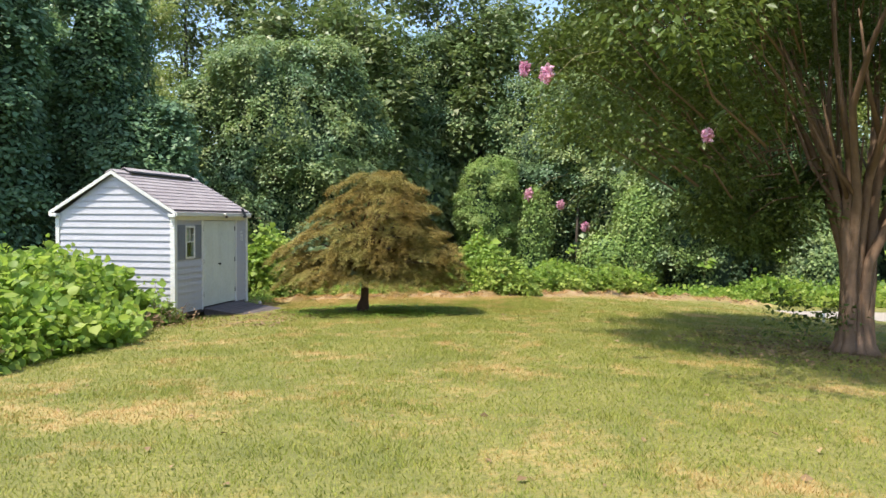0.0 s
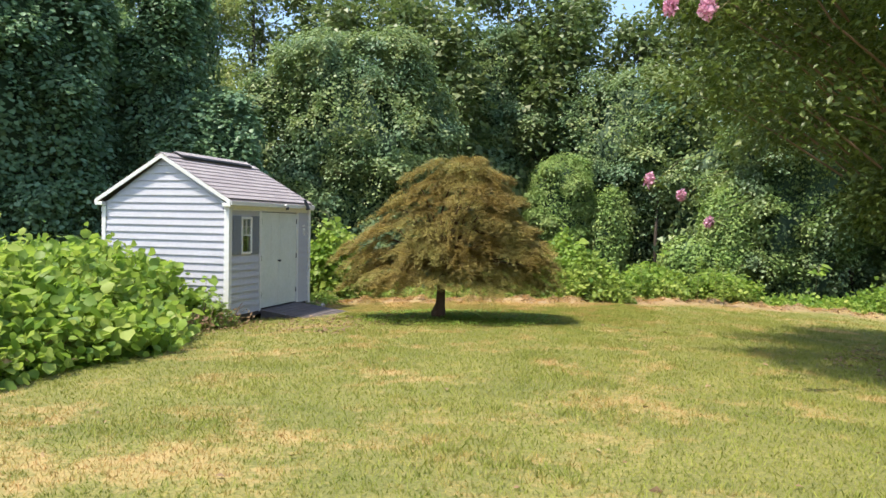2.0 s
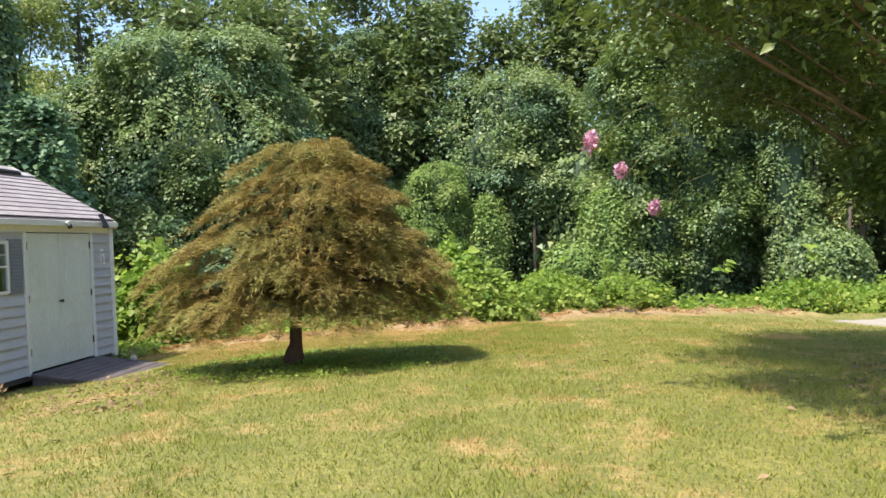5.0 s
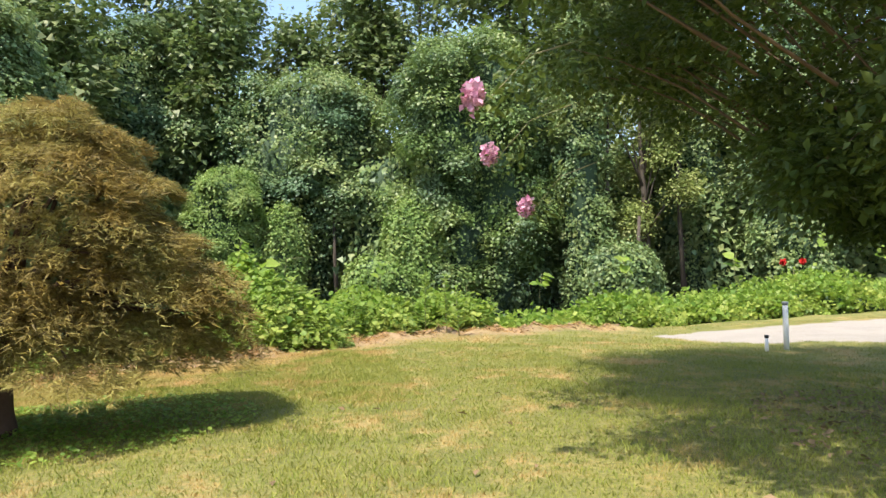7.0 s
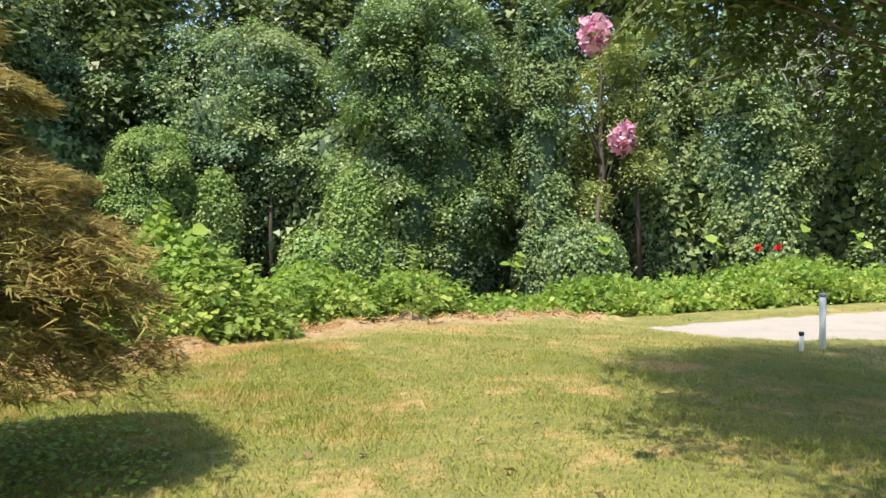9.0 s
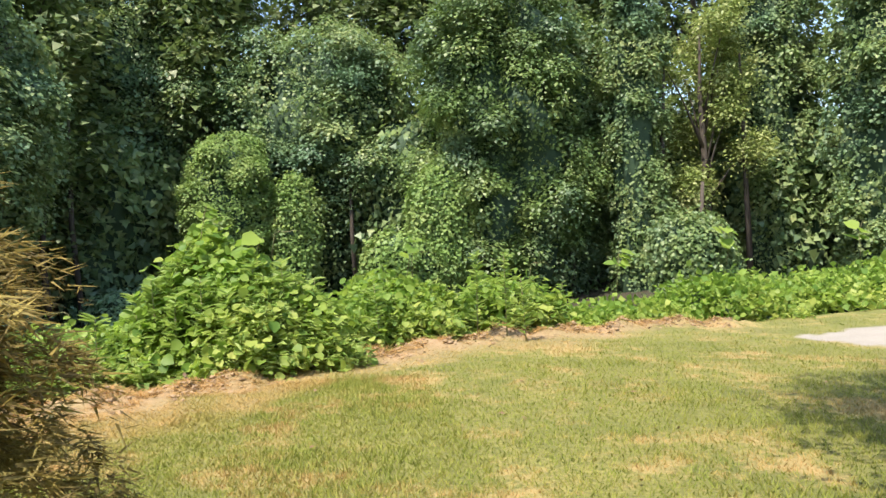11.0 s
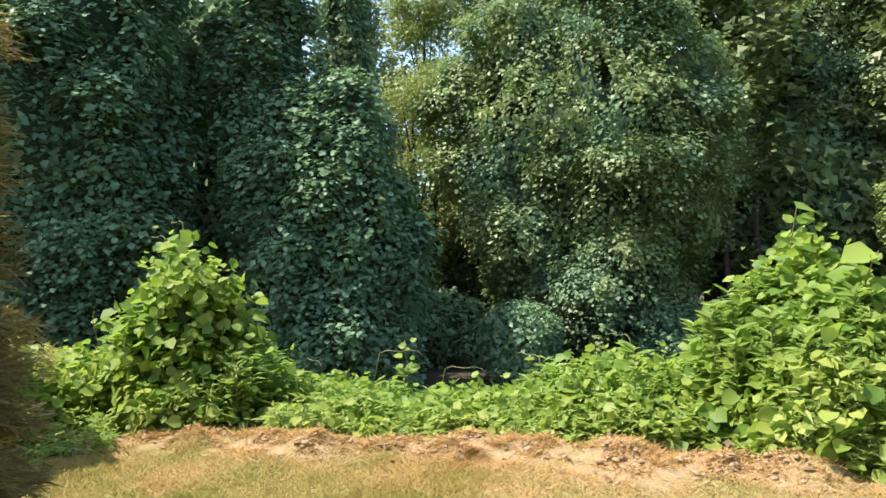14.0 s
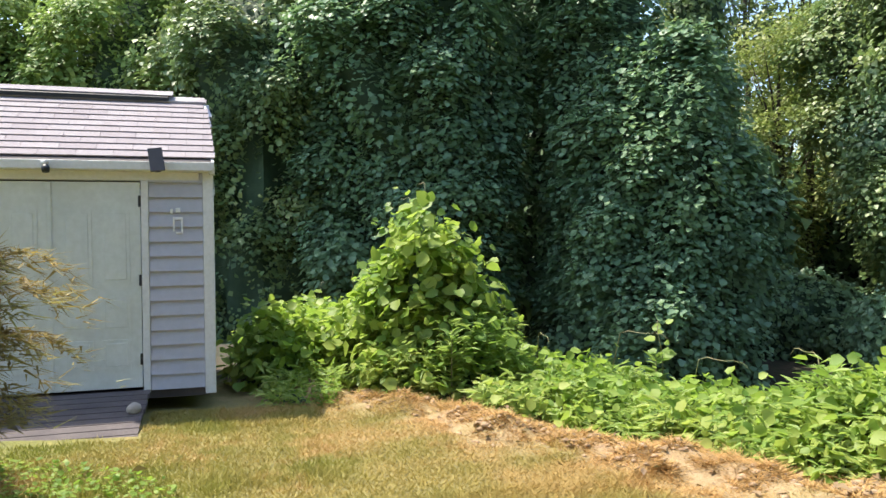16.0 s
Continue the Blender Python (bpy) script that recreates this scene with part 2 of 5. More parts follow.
def tube(points, radii, sides=8, bm=None, flute=0.0):
    """A tapered limb through points."""
    bm = bm or bmesh.new()
    pts = [Vector(p) for p in points]
    rings = []
    for i, p in enumerate(pts):
        d = (pts[min(i + 1, len(pts) - 1)] - pts[max(i - 1, 0)]).normalized()
        u = d.cross(Vector((0.3, 0.9, 0.1))).normalized()
        w = d.cross(u)
        ring = []
        for k in range(sides):
            a = 2 * math.pi * k / sides
            r = radii[i] * (1 + flute * math.sin(3 * a + i * 0.3) + flute * 0.5 * math.sin(7 * a + 1.3))
            ring.append(bm.verts.new(p + u * (r * math.cos(a)) + w * (r * math.sin(a))))
        rings.append(ring)
    for r0, r1 in zip(rings, rings[1:]):
        for k in range(sides):
            f = bm.faces.new((r0[k], r0[(k + 1) % sides], r1[(k + 1) % sides], r1[k]))
            f.smooth = True
    bm.faces.new(rings[0][::-1])
    bm.faces.new(rings[-1])
    return bm


def unit(v):
    return v / np.maximum(np.linalg.norm(v, axis=1, keepdims=True), 1e-9)


def leaves(name, pos, nrm, size, mat, parent=None, tip=None, wide=0.75, shape=4, jitter=0.5, fold=0.12):
    """Leaves at pos with faces towards nrm and tips towards tip. shape: 3 sliver, 4 folded diamond, 6 broad leaf."""
    n = len(pos)
    nrm = unit(nrm + rng.normal(0, jitter, (n, 3)))
    if tip is None:
        tip = np.tile([0.0, 0.0, -1.0], (n, 1))
    tip = tip + rng.normal(0, 0.5, (n, 3))
    tip = unit(tip - nrm * (tip * nrm).sum(1, keepdims=True))
    side = np.cross(nrm, tip)
    s = (size * (0.5 + 0.9 * rng.uniform(0, 1, n) ** 1.3))[:, None]
    if shape == 3:
        v = np.stack([pos - side * s * wide / 2, pos + side * s * wide / 2, pos + tip * s], 1)
        f = np.arange(n * 3).reshape(n, 3)
    elif shape == 4:
        v = np.stack([pos, pos + tip * s * 0.45 - side * s * wide / 2 + nrm * s * fold, pos + tip * s, pos + tip * s * 0.45 + side * s * wide / 2 + nrm * s * fold], 1)
        b = (np.arange(n) * 4)[:, None]
        f = np.concatenate([b + [0, 1, 2], b + [0, 2, 3]])
    elif shape == 5:
        v = np.stack([pos, pos + tip * s * 0.30 - side * s * wide * 0.5 + nrm * s * fold, pos + tip * s * 0.75 - side * s * wide * 0.30,
                      pos + tip * s, pos + tip * s * 0.45 + side * s * wide * 0.52 + nrm * s * fold], 1)
        b = (np.arange(n) * 5)[:, None]
        f = np.concatenate([b + [0, 1, 2], b + [0, 2, 3], b + [0, 3, 4]])
    else:
        v = np.stack([pos, pos + tip * s * 0.12 - side * s * wide * 0.42 + nrm * s * fold, pos + tip * s * 0.58 - side * s * wide * 0.46 + nrm * s * fold,
                      pos + tip * s, pos + tip * s * 0.58 + side * s * wide * 0.46 + nrm * s * fold, pos + tip * s * 0.12 + side * s * wide * 0.42 + nrm * s * fold], 1)
        b = (np.arange(n) * 6)[:, None]
        f = np.concatenate([b + [0, 1, 2], b + [0, 2, 3], b + [0, 3, 4], b + [0, 4, 5]])
    return mesh_arrays(name, v.reshape(-1, 3), f, mat, parent)


def wob(x, y, z, seed=0.0):
    """Smooth pseudo-noise in about -1..1."""
    s = seed * 7.31
    return (np.sin(x * 1.7 + y * 0.9 + s) + np.sin(y * 2.1 - z * 1.3 + s * 1.7) + np.sin(z * 1.9 + x * 1.1 + s * 2.3)
            + 0.6 * np.sin(x * 3.9 - z * 2.7 + s) + 0.6 * np.sin(y * 4.3 + z * 3.1 - s)) / 3.4


# ---- ground ----
LIP_X = [-14, -6, -2, 0, 0.8, 1.7, 3.0, 4.0, 5.4, 8.1, 12.2, 16, 22, 40]
LIP_Y = [3.6, 3.6, 3.9, 4.5, 4.9, 5.4, 6.0, 6.4, 7.0, 9.3, 11.2, 11.8, 12.6, 14]
C = (-0.11469, 0.06098, -0.02435, -0.00506, -0.0013, -0.0001)


def smooth01(t):
    t = np.clip(t, 0, 1)
    return t * t * (3 - 2 * t)


def lip(x):
    return np.interp(x, LIP_X, LIP_Y) + 0.12 * np.sin(x * 2.3) + 0.07 * np.sin(x * 5.1 + 1)


def ground_z(x, y):
    x, y = np.asarray(x, float), np.asarray(y, float)
    u, v = np.clip(x, -1, 13.5), np.clip(y, -14, 12)
    z = C[0] + C[1] * u + C[2] * v + C[3] * u * u + C[4] * u * v + C[5] * v * v
    z = z - 0.012 * np.clip(x - 14, 0, 20) + 0.012 * wob(x * 1.5, y * 1.5, 0, 3)
    s = y - lip(x)
    z = z + 0.08 * np.exp(-((s + 0.15) / 0.35) ** 2) * (1 + 1.3 * wob(x * 5, y * 6, 0, 1)) * (x > -3) * (x < 14)
    fall = 1.9 - 0.9 * smooth01((x - 13) / 8)
    z = z - fall * smooth01(s / 6.5) - 1.6 * smooth01((-5 - x) / 6) * (1 - smooth01(s / 6.5)) * (y > -30)
    return z


def inside(px, py, poly):
    r = np.zeros(px.shape, bool)
    for (x0, y0), (x1, y1) in zip(poly, poly[1:] + poly[:1]):
        c = ((y0 > py) != (y1 > py)) & (px < (x1 - x0) * (py - y0) / (y1 - y0 + 1e-9) + x0)
        r ^= c
    return r


DRIVE = [(13.0, 9.2), (13.6, 8.2), (14.3, 7.1), (16.0, 6.1), (22, 4.2), (34, 2.0), (34, 13.5), (24, 11.2), (20, 10.9), (16.6, 10.4), (14.5, 9.8)]


def masks(x, y):
    s = y - lip(x)
    w = 1.3 + 0.75 * smooth01((x - 0.5) / 2) * smooth01((9.5 - x) / 3) + 0.5 * np.sin(x * 1.3 + 2) + 0.35 * wob(x * 3, y * 3, 0, 5)
    near_shed = smooth01((5.5 - x) / 4) * 2.1
    edge = 0.5 + 0.5 * smooth01((s + 0.85 + 0.25 * wob(x * 5, y * 5, 0, 21)) / 0.5)
    straw = np.clip(0.72 + 0.45 * wob(x * 4, y * 4, 0, 12) + smooth01((x - 2) / 2) * 0.2, 0, 1) * smooth01((s + w + near_shed) / 0.7) * (1 - 0.45 * smooth01((-s - 1.1) / 0.9)) * (x > -1.5) * smooth01((14.0 - x) / 2.5)
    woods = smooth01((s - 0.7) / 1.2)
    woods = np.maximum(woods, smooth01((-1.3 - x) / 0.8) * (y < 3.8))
    gravel = inside(x + 0.25 * wob(x * 2, y * 2, 0, 2), y + 0.2 * wob(x * 3, y * 3, 0, 4), DRIVE).astype(float)
    wedge = inside(x + 0.2 * wob(x * 3, y * 2, 0, 8), y, [(17.5, 6.9), (22, 5.6), (26, 7), (22, 8.0)])
    gravel = gravel * (1 - wedge)
    return straw * edge * (1 - woods), woods, gravel


def axis(lo, hi, step, far):
    core = np.arange(lo, hi + 1e-6, step)
    out = np.geomspace(1.0, far, 22)
    return np.concatenate([(lo - out)[::-1], core, hi + out])


gx, gy = axis(-4, 24, 0.22, 900), axis(-14, 16, 0.19, 900)
GX, GY = np.meshgrid(gx, gy)
gv = np.stack([GX.ravel(), GY.ravel(), ground_z(GX, GY).ravel()], 1)
i = np.arange(len(gy) - 1)[:, None] * len(gx) + np.arange(len(gx) - 1)[None]
gf = np.stack([i, i + 1, i + 1 + len(gx), i + len(gx)], -1).reshape(-1, 4)
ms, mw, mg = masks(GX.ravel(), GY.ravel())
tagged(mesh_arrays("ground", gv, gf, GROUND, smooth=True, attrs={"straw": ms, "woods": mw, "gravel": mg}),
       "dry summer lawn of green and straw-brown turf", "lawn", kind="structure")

# ---- grass ----


def grass():
    n = 950000
    x = rng.uniform(-0.5, 22, n)
    y = rng.uniform(-11.5, 12, n)
    path = np.hypot(x - 6.6, (y - np.clip(y, -11, 2)))
    keep = rng.uniform(0, 1, n) < np.clip(1.25 - path / 8.5, 0.12, 1)
    # the dry strip by the bank is thick with short dead blades
    m = 170000
    x, y = np.concatenate([x[keep], np.where(rng.uniform(0, 1, m) < 0.6, rng.uniform(-0.4, 3.2, m), 3.2 + 4.0 * rng.uniform(0, 1, m) ** 2)]), np.concatenate([y[keep], 6.6 - 4.8 * rng.uniform(0, 1, m) ** 1.35])
    s, w, g = masks(x, y)
    s = np.clip(s * 1.5, 0, 1)
    base = (rng.uniform(0, 1, len(x)) > w) & (g < 0.5) & ~((x < 1.3) & (x > -3) & (y > 1.0) & (y < 2.6)) & ~((x < 0.04) & (x > -3) & (y > -0.2) & (y < 3.1))
    base &= (x > 0.1 + np.clip(-y, 0, 9) * 0.17)
    x, y, s = x[base], y[base], s[base]
    keep = rng.uniform(0, 1, len(x)) > s * 0.3
    x, y, s = x[keep], y[keep], s[keep]
    m = 17000
    xt = rng.uniform(-0.3, 13.0, m)
    yt = lip(xt) - 0.10 + 0.12 * wob(xt * 4, 0 * xt, 0 * xt, 4) + rng.normal(0, 0.16, m)
    tall = np.concatenate([np.zeros(len(x)), np.clip(0.1 + 0.6 * wob(xt * 5, yt * 5, 0 * xt, 2), 0, 0.6)])
    x, y, s = np.concatenate([x, xt]), np.concatenate([y, yt]), np.concatenate([s, np.ones(m)])
    n = len(x)
    h = (1 + 1.9 * tall) * rng.uniform(0.015, 0.042, n) * (1 + 0.5 * (wob(x * 2, y * 2, 0, 6) > 0.3)) * (1 + 0.5 * s)
    a = rng.uniform(0, 2 * np.pi, n)
    wd = rng.uniform(0.003, 0.006, n) * 1.1
    p = np.stack([x, y, ground_z(x, y) - 0.004], 1)
    sd = np.stack([np.cos(a), np.sin(a), 0 * a], 1) * wd[:, None]
    b = rng.uniform(0, 2 * np.pi, n)
    ln = rng.uniform(0.2, 1.1, n) * h * (1 + s)
    tp = np.stack([np.cos(b) * ln, np.sin(b) * ln, h * (1 - 0.45 * s)], 1)
    v = np.stack([p - sd, p + sd, p + tp], 1).reshape(-1, 3)
    tagged(mesh_arrays("grass", v, np.arange(n * 3).reshape(n, 3), GRASS, attrs={"straw": np.repeat(s, 3)}),
           "short mown grass, green with dry straw patches", "grass", kind="stuff")


# ---- shed ----
SW, SL, SH, RX, RZ = 2.60, 3.10, 1.97, -1.30, 2.86


def shed():
    top = tagged(new("garden_shed"), "small white vinyl-sided garden shed with a grey shingle roof", "shed")
    t = 0.06
    # walls behind the siding, with openings for door and window
    bm = bmesh.new()
    box(-t, 0, 0, 0.40, 0.02, SH, bm)
    box(-t, 0, 0.40, 0.72, 0.02, 1.13, bm)
    box(-t, 0, 0.40, 0.72, 1.75, SH, bm)
    box(-t, 0, 0.72, 1.08, 0.02, SH, bm)
    box(-t, 0, 1.08, 2.55, 1.88, SH, bm)
    box(-t, 0, 2.55, SL, 0.02, SH, bm)
    part("front_wall", bm, SIDING, top)
    gable = [(0, 0.02), (0, SH), (RX, RZ - 0.04), (-SW, SH), (-SW, 0.02)]
    part("gable_wall", prism(gable, "y", 0, t), SIDING, top)
    part("gable_wall", prism(gable, "y", SL - t, SL), SIDING, top)
    part("back_wall", box(-SW, -SW + t, t, SL - t, 0.02, SH), SIDING, top)
    part("floor_deck", box(-SW + 0.02, -0.02, 0.02, SL - 0.02, -0.06, 0.018), DARKWOOD, top)
    # unseen slab in the dim interior tone, added inside the window
    part("inner_dim_slab", box(-0.9, -0.5, 0.1, 1.0, 1.05, 1.1), SHADE_IN, top)
    # siding courses
    c = 0.132
    def course_front(y0, y1, z, cut=None):
        prof = [(0, z), (0.030, z), (0.003, min(z + c, cut or 9)), (0, min(z + c, cut or 9))]
        bm = bmesh.new()
        lo = [bm.verts.new((u, y0, v)) for u, v in prof]
        hi = [bm.verts.new((u, y1, v)) for u, v in prof]
        bm.faces.new(lo)
        bm.faces.new(hi[::-1])
        for i in range(4):
            bm.faces.new((lo[i], hi[i], hi[(i + 1) % 4], lo[(i + 1) % 4]))
        return bm
    shared = {}
    for k in range(15):
        z = 0.02 + k * c
        spans = [(0.06, 1.026), (2.586, SL - 0.06)]
        if 1.13 < z + c and z < 1.75:
            spans = [(2.586, SL - 0.06)]
        for y0, y1 in spans:
            key = (y0, k == 14)
            if key not in shared:
                ob = part("siding_plank", course_front(y0, y1, 0, (SH - 0.02 - z) if k == 14 else None), SIDING, top)
                shared[key] = ob.data
            else:
                ob = new("siding_plank", shared[key])
                ob.parent = top
            ob.location.z = z
    for side in (0, 1):
        for k in range(23):
            z0 = 0.02 + k * c
            z1 = min(z0 + c, RZ - 0.08)
            if z0 > RZ - 0.16:
                break
            def half(z):
                return SW / 2 - 0.072 if z < SH - 0.1 else max((RZ - 0.05 - z) / (RZ - SH) * SW / 2 - 0.03, 0.01)
            w0, w1 = min(half(z0), SW / 2 - 0.072), min(half(z1), SW / 2 - 0.072)
            ya, yb, yc = (-0.028, -0.003, 0.0) if side == 0 else (SL + 0.033, SL + 0.004, SL)
            bm = bmesh.new()
            vs = [bm.verts.new(q) for q in ((RX - w0, ya, z0), (RX + w0, ya, z0), (RX + w1, yb, z1), (RX - w1, yb, z1),
                                            (RX - w0, yc, z0), (RX + w0, yc, z0), (RX + w1, yc, z1), (RX - w1, yc, z1))]
            for f in ((0, 1, 2, 3), (4, 7, 6, 5), (0, 4, 5, 1), (1, 5, 6, 2), (2, 6, 7, 3), (3, 7, 4, 0)):
                bm.faces.new([vs[i] for i in f])
            part("siding_plank", bm, SIDING, top)
    # corner posts and trim
    for x0, x1, y0, y1 in ((-0.07, 0.034, -0.036, 0.058), (-0.07, 0.034, SL - 0.058, SL + 0.036), (-SW - 0.022, -SW + 0.07, -0.036, 0.07), (-SW - 0.022, -SW + 0.07, SL - 0.07, SL + 0.036)):
        part("corner_trim", box(x0, x1, y0, y1, -0.04, SH, bevel=0.004), WHITE, top, "white corner trim")
    part("header_trim", box(0.001, 0.024, 0.09, SL - 0.09, 1.885, SH + 0.02, bevel=0.003), WHITE, top, "white header board")
    # roof: deck, fascia, rakes
    th = 0.035
    slope = (RZ - 2.045) / (0.10 - RX)

    def trimmed(bm):
        """The far end of the roof is cut a little short towards the ridge."""
        for v in bm.verts:
            if v.co.y > SL:
                v.co.y -= 0.065 + 0.085 * max(0.0, (v.co.z - 2.0) / (RZ - 2.0))
        return bm

    def roof_z(x):
        return RZ - abs(x - RX) * slope
    for sgn in (1, -1):
        xe = RX + sgn * 1.40
        prof = [(RX, RZ - th), (xe, roof_z(xe) - th), (xe, roof_z(xe)), (RX, RZ)]
        part("roof_deck", trimmed(prism(prof, "y", -0.09, SL + 0.09)), DARKWOOD, top)
        a, b = sorted((xe + sgn * 0.004, xe + sgn * 0.026))
        part("fascia", trimmed(box(a, b, -0.10, SL + 0.10, roof_z(xe) - 0.078, roof_z(xe) - 0.002, bevel=0.003)), WHITE, top, "white fascia board")
        for y0, y1 in ((-0.115, -0.092), (SL + 0.092, SL + 0.115)):
            prof = [(RX, RZ - 0.07), (xe, roof_z(xe) - 0.07), (xe, roof_z(xe) + 0.004), (RX, RZ + 0.004)]
            part("rake_trim", trimmed(prism(prof, "y", y0, y1)), WHITE, top, "white rake board")
        a, b = sorted((xe, xe - sgn * 0.16))
        for y0, y1 in ((-0.118, 0.0), (SL + 0.001, SL + 0.118)):
            part("eave_return", box(a, b, y0, min(y1, SL + 0.05), SH - 0.03, roof_z(xe) - 0.04, bevel=0.005), WHITE, top, "white boxed eave return")
        part("soffit", box(*sorted((xe, RX + sgn * 1.31)), -0.08, SL + 0.02, SH - 0.01, SH + 0.005), WHITE, top)
    # added boards: dark for the dim interior, pale for the upper pane's reflection
    part("dim_pane_backing", box(-0.16, -0.14, 0.3, 1.5, 1.0, 1.45), SHADE_IN, top, "brown backing that stands for the dim interior behind the lower pane")
    part("pale_pane_backing", box(-0.13, -0.12, 0.3, 1.5, 1.455, 1.85), DOORP, top, "pale backing that stands for the reflection in the upper pane")
    # window with shutters
    bmesh_hole = bmesh.new()
    for y0, y1, z0, z1 in ((0.38, 0.42, 1.11, 1.77), (0.70, 0.74, 1.11, 1.77), (0.42, 0.70, 1.73, 1.77), (0.42, 0.70, 1.10, 1.14), (0.42, 0.70, 1.43, 1.455)):
        box(0.003, 0.034, y0, y1, z0, z1, bmesh_hole)
    w = part("window", bmesh_hole, WHITE, top, "small white-framed sash window with a grid in the upper half")
    part("muntin", box(0.012, 0.024, 0.552, 0.566, 1.457, 1.728), WHITE, w)
    part("muntin", box(0.012, 0.0235, 0.422, 0.698, 1.585, 1.598), WHITE, w)
    for z0, z1 in ((1.14, 1.43), (1.456, 1.73)):
        part("pane", box(0.006, 0.010, 0.42, 0.70, z0, z1), GLASS, w)
    for y0 in (0.115, 0.745):
        s = part("shutter", box(0.004, 0.028, y0, y0 + 0.255, 1.09, 1.79, bevel=0.003), SHUTTER, top, "grey louvred shutter")
        for k in range(14):
            prof = [(0.029, 0), (0.036, 0.003), (0.031, 0.036), (0.029, 0.036)]
            z = 1.14 + k * 0.045
            part("slat", prism([(u, v + z) for u, v in prof], "y", y0 + 0.03, y0 + 0.225), SHUTTER, s)
    # doors
    part("door_trim", box(0.004, 0.03, 1.03, 1.085, 0.0, 1.884, bevel=0.003), WHITE, top, "white door trim")
    part("door_trim", box(0.004, 0.03, 2.522, 2.582, 0.0, 1.884, bevel=0.003), WHITE, top, "white door trim")
    for y0, y1, hinge in ((1.092, 1.785, 1.09), (1.793, 2.515, 2.512)):
        d = part("door", box(-0.02, 0.012, y0, y1, 0.05, 1.868, bevel=0.003), DOORP, top, "pale panelled shed door leaf, closed")
        m = (y0 + y1) / 2
        for a, b in ((y0 + 0.09, m - 0.035), (m + 0.035, y1 - 0.09)):
            for z0, z1 in ((0.22, 0.48), (0.56, 0.86), (0.98, 1.62)):
                bm = box(0.012, 0.018, a, b, z0, z1)
                box(0.018, 0.022, a + 0.03, b - 0.03, z0 + 0.03, z1 - 0.03, bm, 0.002)
                part("door_panel", bm, DOORP, d)
        for z in (0.25, 0.95, 1.65):
            part("hinge", box(0.013, 0.022, hinge - 0.015, hinge + 0.02, z, z + 0.10), BLACK, d, "dark door hinge")
    k = part("door_knob", tube([(0.012, 1.75, 0.93), (0.045, 1.75, 0.93), (0.055, 1.75, 0.93), (0.075, 1.75, 0.93)], [0.012, 0.012, 0.026, 0.016], 10), BLACK, top, "dark round door knob")
    part("astragal", box(0.012, 0.02, 1.772, 1.805, 0.06, 1.86, bevel=0.002), DOORP, top)
    # roof shingles
    bm = bmesh.new()
    ux, uz = math.cos(math.atan(slope)), -math.sin(math.atan(slope))
    course_len, tabw = 0.145, 0.30
    me = None
    n_course = 11
    for i in range(n_course):
        for j in range(12):
            y0 = -0.10 + j * tabw - (tabw / 2 if i % 2 else 0)
            y1 = min(y0 + tabw - 0.003, SL + 0.062 - 0.085 * (n_course - i) / n_course)
            y0 = max(y0, -0.115)
            if y1 - y0 < 0.05:
                continue
            full = abs((y1 - y0) - (tabw - 0.003)) < 1e-6
            if me is None or not full:
                b = bmesh.new()
                L = y1 - y0
                vs = [b.verts.new(q) for q in ((0, 0, 0.002), (0, L, 0.002), (course_len + 0.01, L, 0.014), (course_len + 0.01, 0, 0.014),
                                               (0, 0, -0.004), (0, L, -0.004), (course_len + 0.01, L, 0.003), (course_len + 0.01, 0, 0.003))]
                for f in ((0, 3, 2, 1), (4, 5, 6, 7), (0, 1, 5, 4), (1, 2, 6, 5), (2, 3, 7, 6), (3, 0, 4, 7)):
                    b.faces.new([vs[q] for q in f])
                ob = part("shingle", b, SHINGLE, top)
                if full:
                    me = ob.data
            else:
                ob = new("shingle", me)
                ob.parent = top
            d0 = 1.54 - (n_course - i) * course_len * 0.985 - 0.0
            ob.location = (RX + ux * d0 + 0.005, y0, RZ + uz * d0 + 0.006)
            ob.rotation_euler = (0, math.atan(slope), 0)
    b = bmesh.new()
    for i in range(n_course):
        d0, d1 = i * course_len, i * course_len + course_len + 0.01
        x0, x1 = RX - ux * d0, RX - ux * min(d1, 1.62)
        prof = [(x0, RZ + uz * d0 + 0.004), (x1, RZ + uz * min(d1, 1.62) + 0.016), (x1, RZ + uz * min(d1, 1.62) + 0.004), (x0, RZ + uz * d0 + 0.001)]
        prism(prof, "y", -0.11, SL + 0.11, b)
    part("rear_shingles", trimmed(b), SHINGLE, top)
    part("ridge_cap", trimmed(prism([(RX - 0.13, RZ - 0.05), (RX - 0.13, RZ - 0.03), (RX, RZ + 0.035), (RX + 0.13, RZ - 0.035), (RX + 0.13, RZ - 0.055), (RX, RZ + 0.012)], "y", -0.11, SL + 0.11)), SHINGLE, top)
    b = prism([(RX - 0.14, RZ - 0.02), (RX - 0.14, RZ + 0.0), (RX, RZ + 0.075), (RX + 0.15, RZ - 0.005), (RX + 0.15, RZ - 0.045), (RX, RZ + 0.036)], "y", 0.32, 2.70)
    part("ridge_vent", b, BLACK, top, "dark ridge vent")
    part("ridge_vent_cap", prism([(RX - 0.15, RZ + 0.003), (RX, RZ + 0.08), (RX + 0.12, RZ + 0.018), (RX + 0.12, RZ + 0.026), (RX, RZ + 0.09), (RX - 0.15, RZ + 0.012)], "y", 0.30, 2.74), SHINGLE, top)
    # fittings
    b = tube([(0.128, 1.79, 2.01), (0.165, 1.79, 2.015), (0.17, 1.79, 1.99)], [0.02, 0.03, 0.02], 10)
    lamp = tagged(part("security_camera", b, WHITE), "small white round camera under the shed eave", "camera")
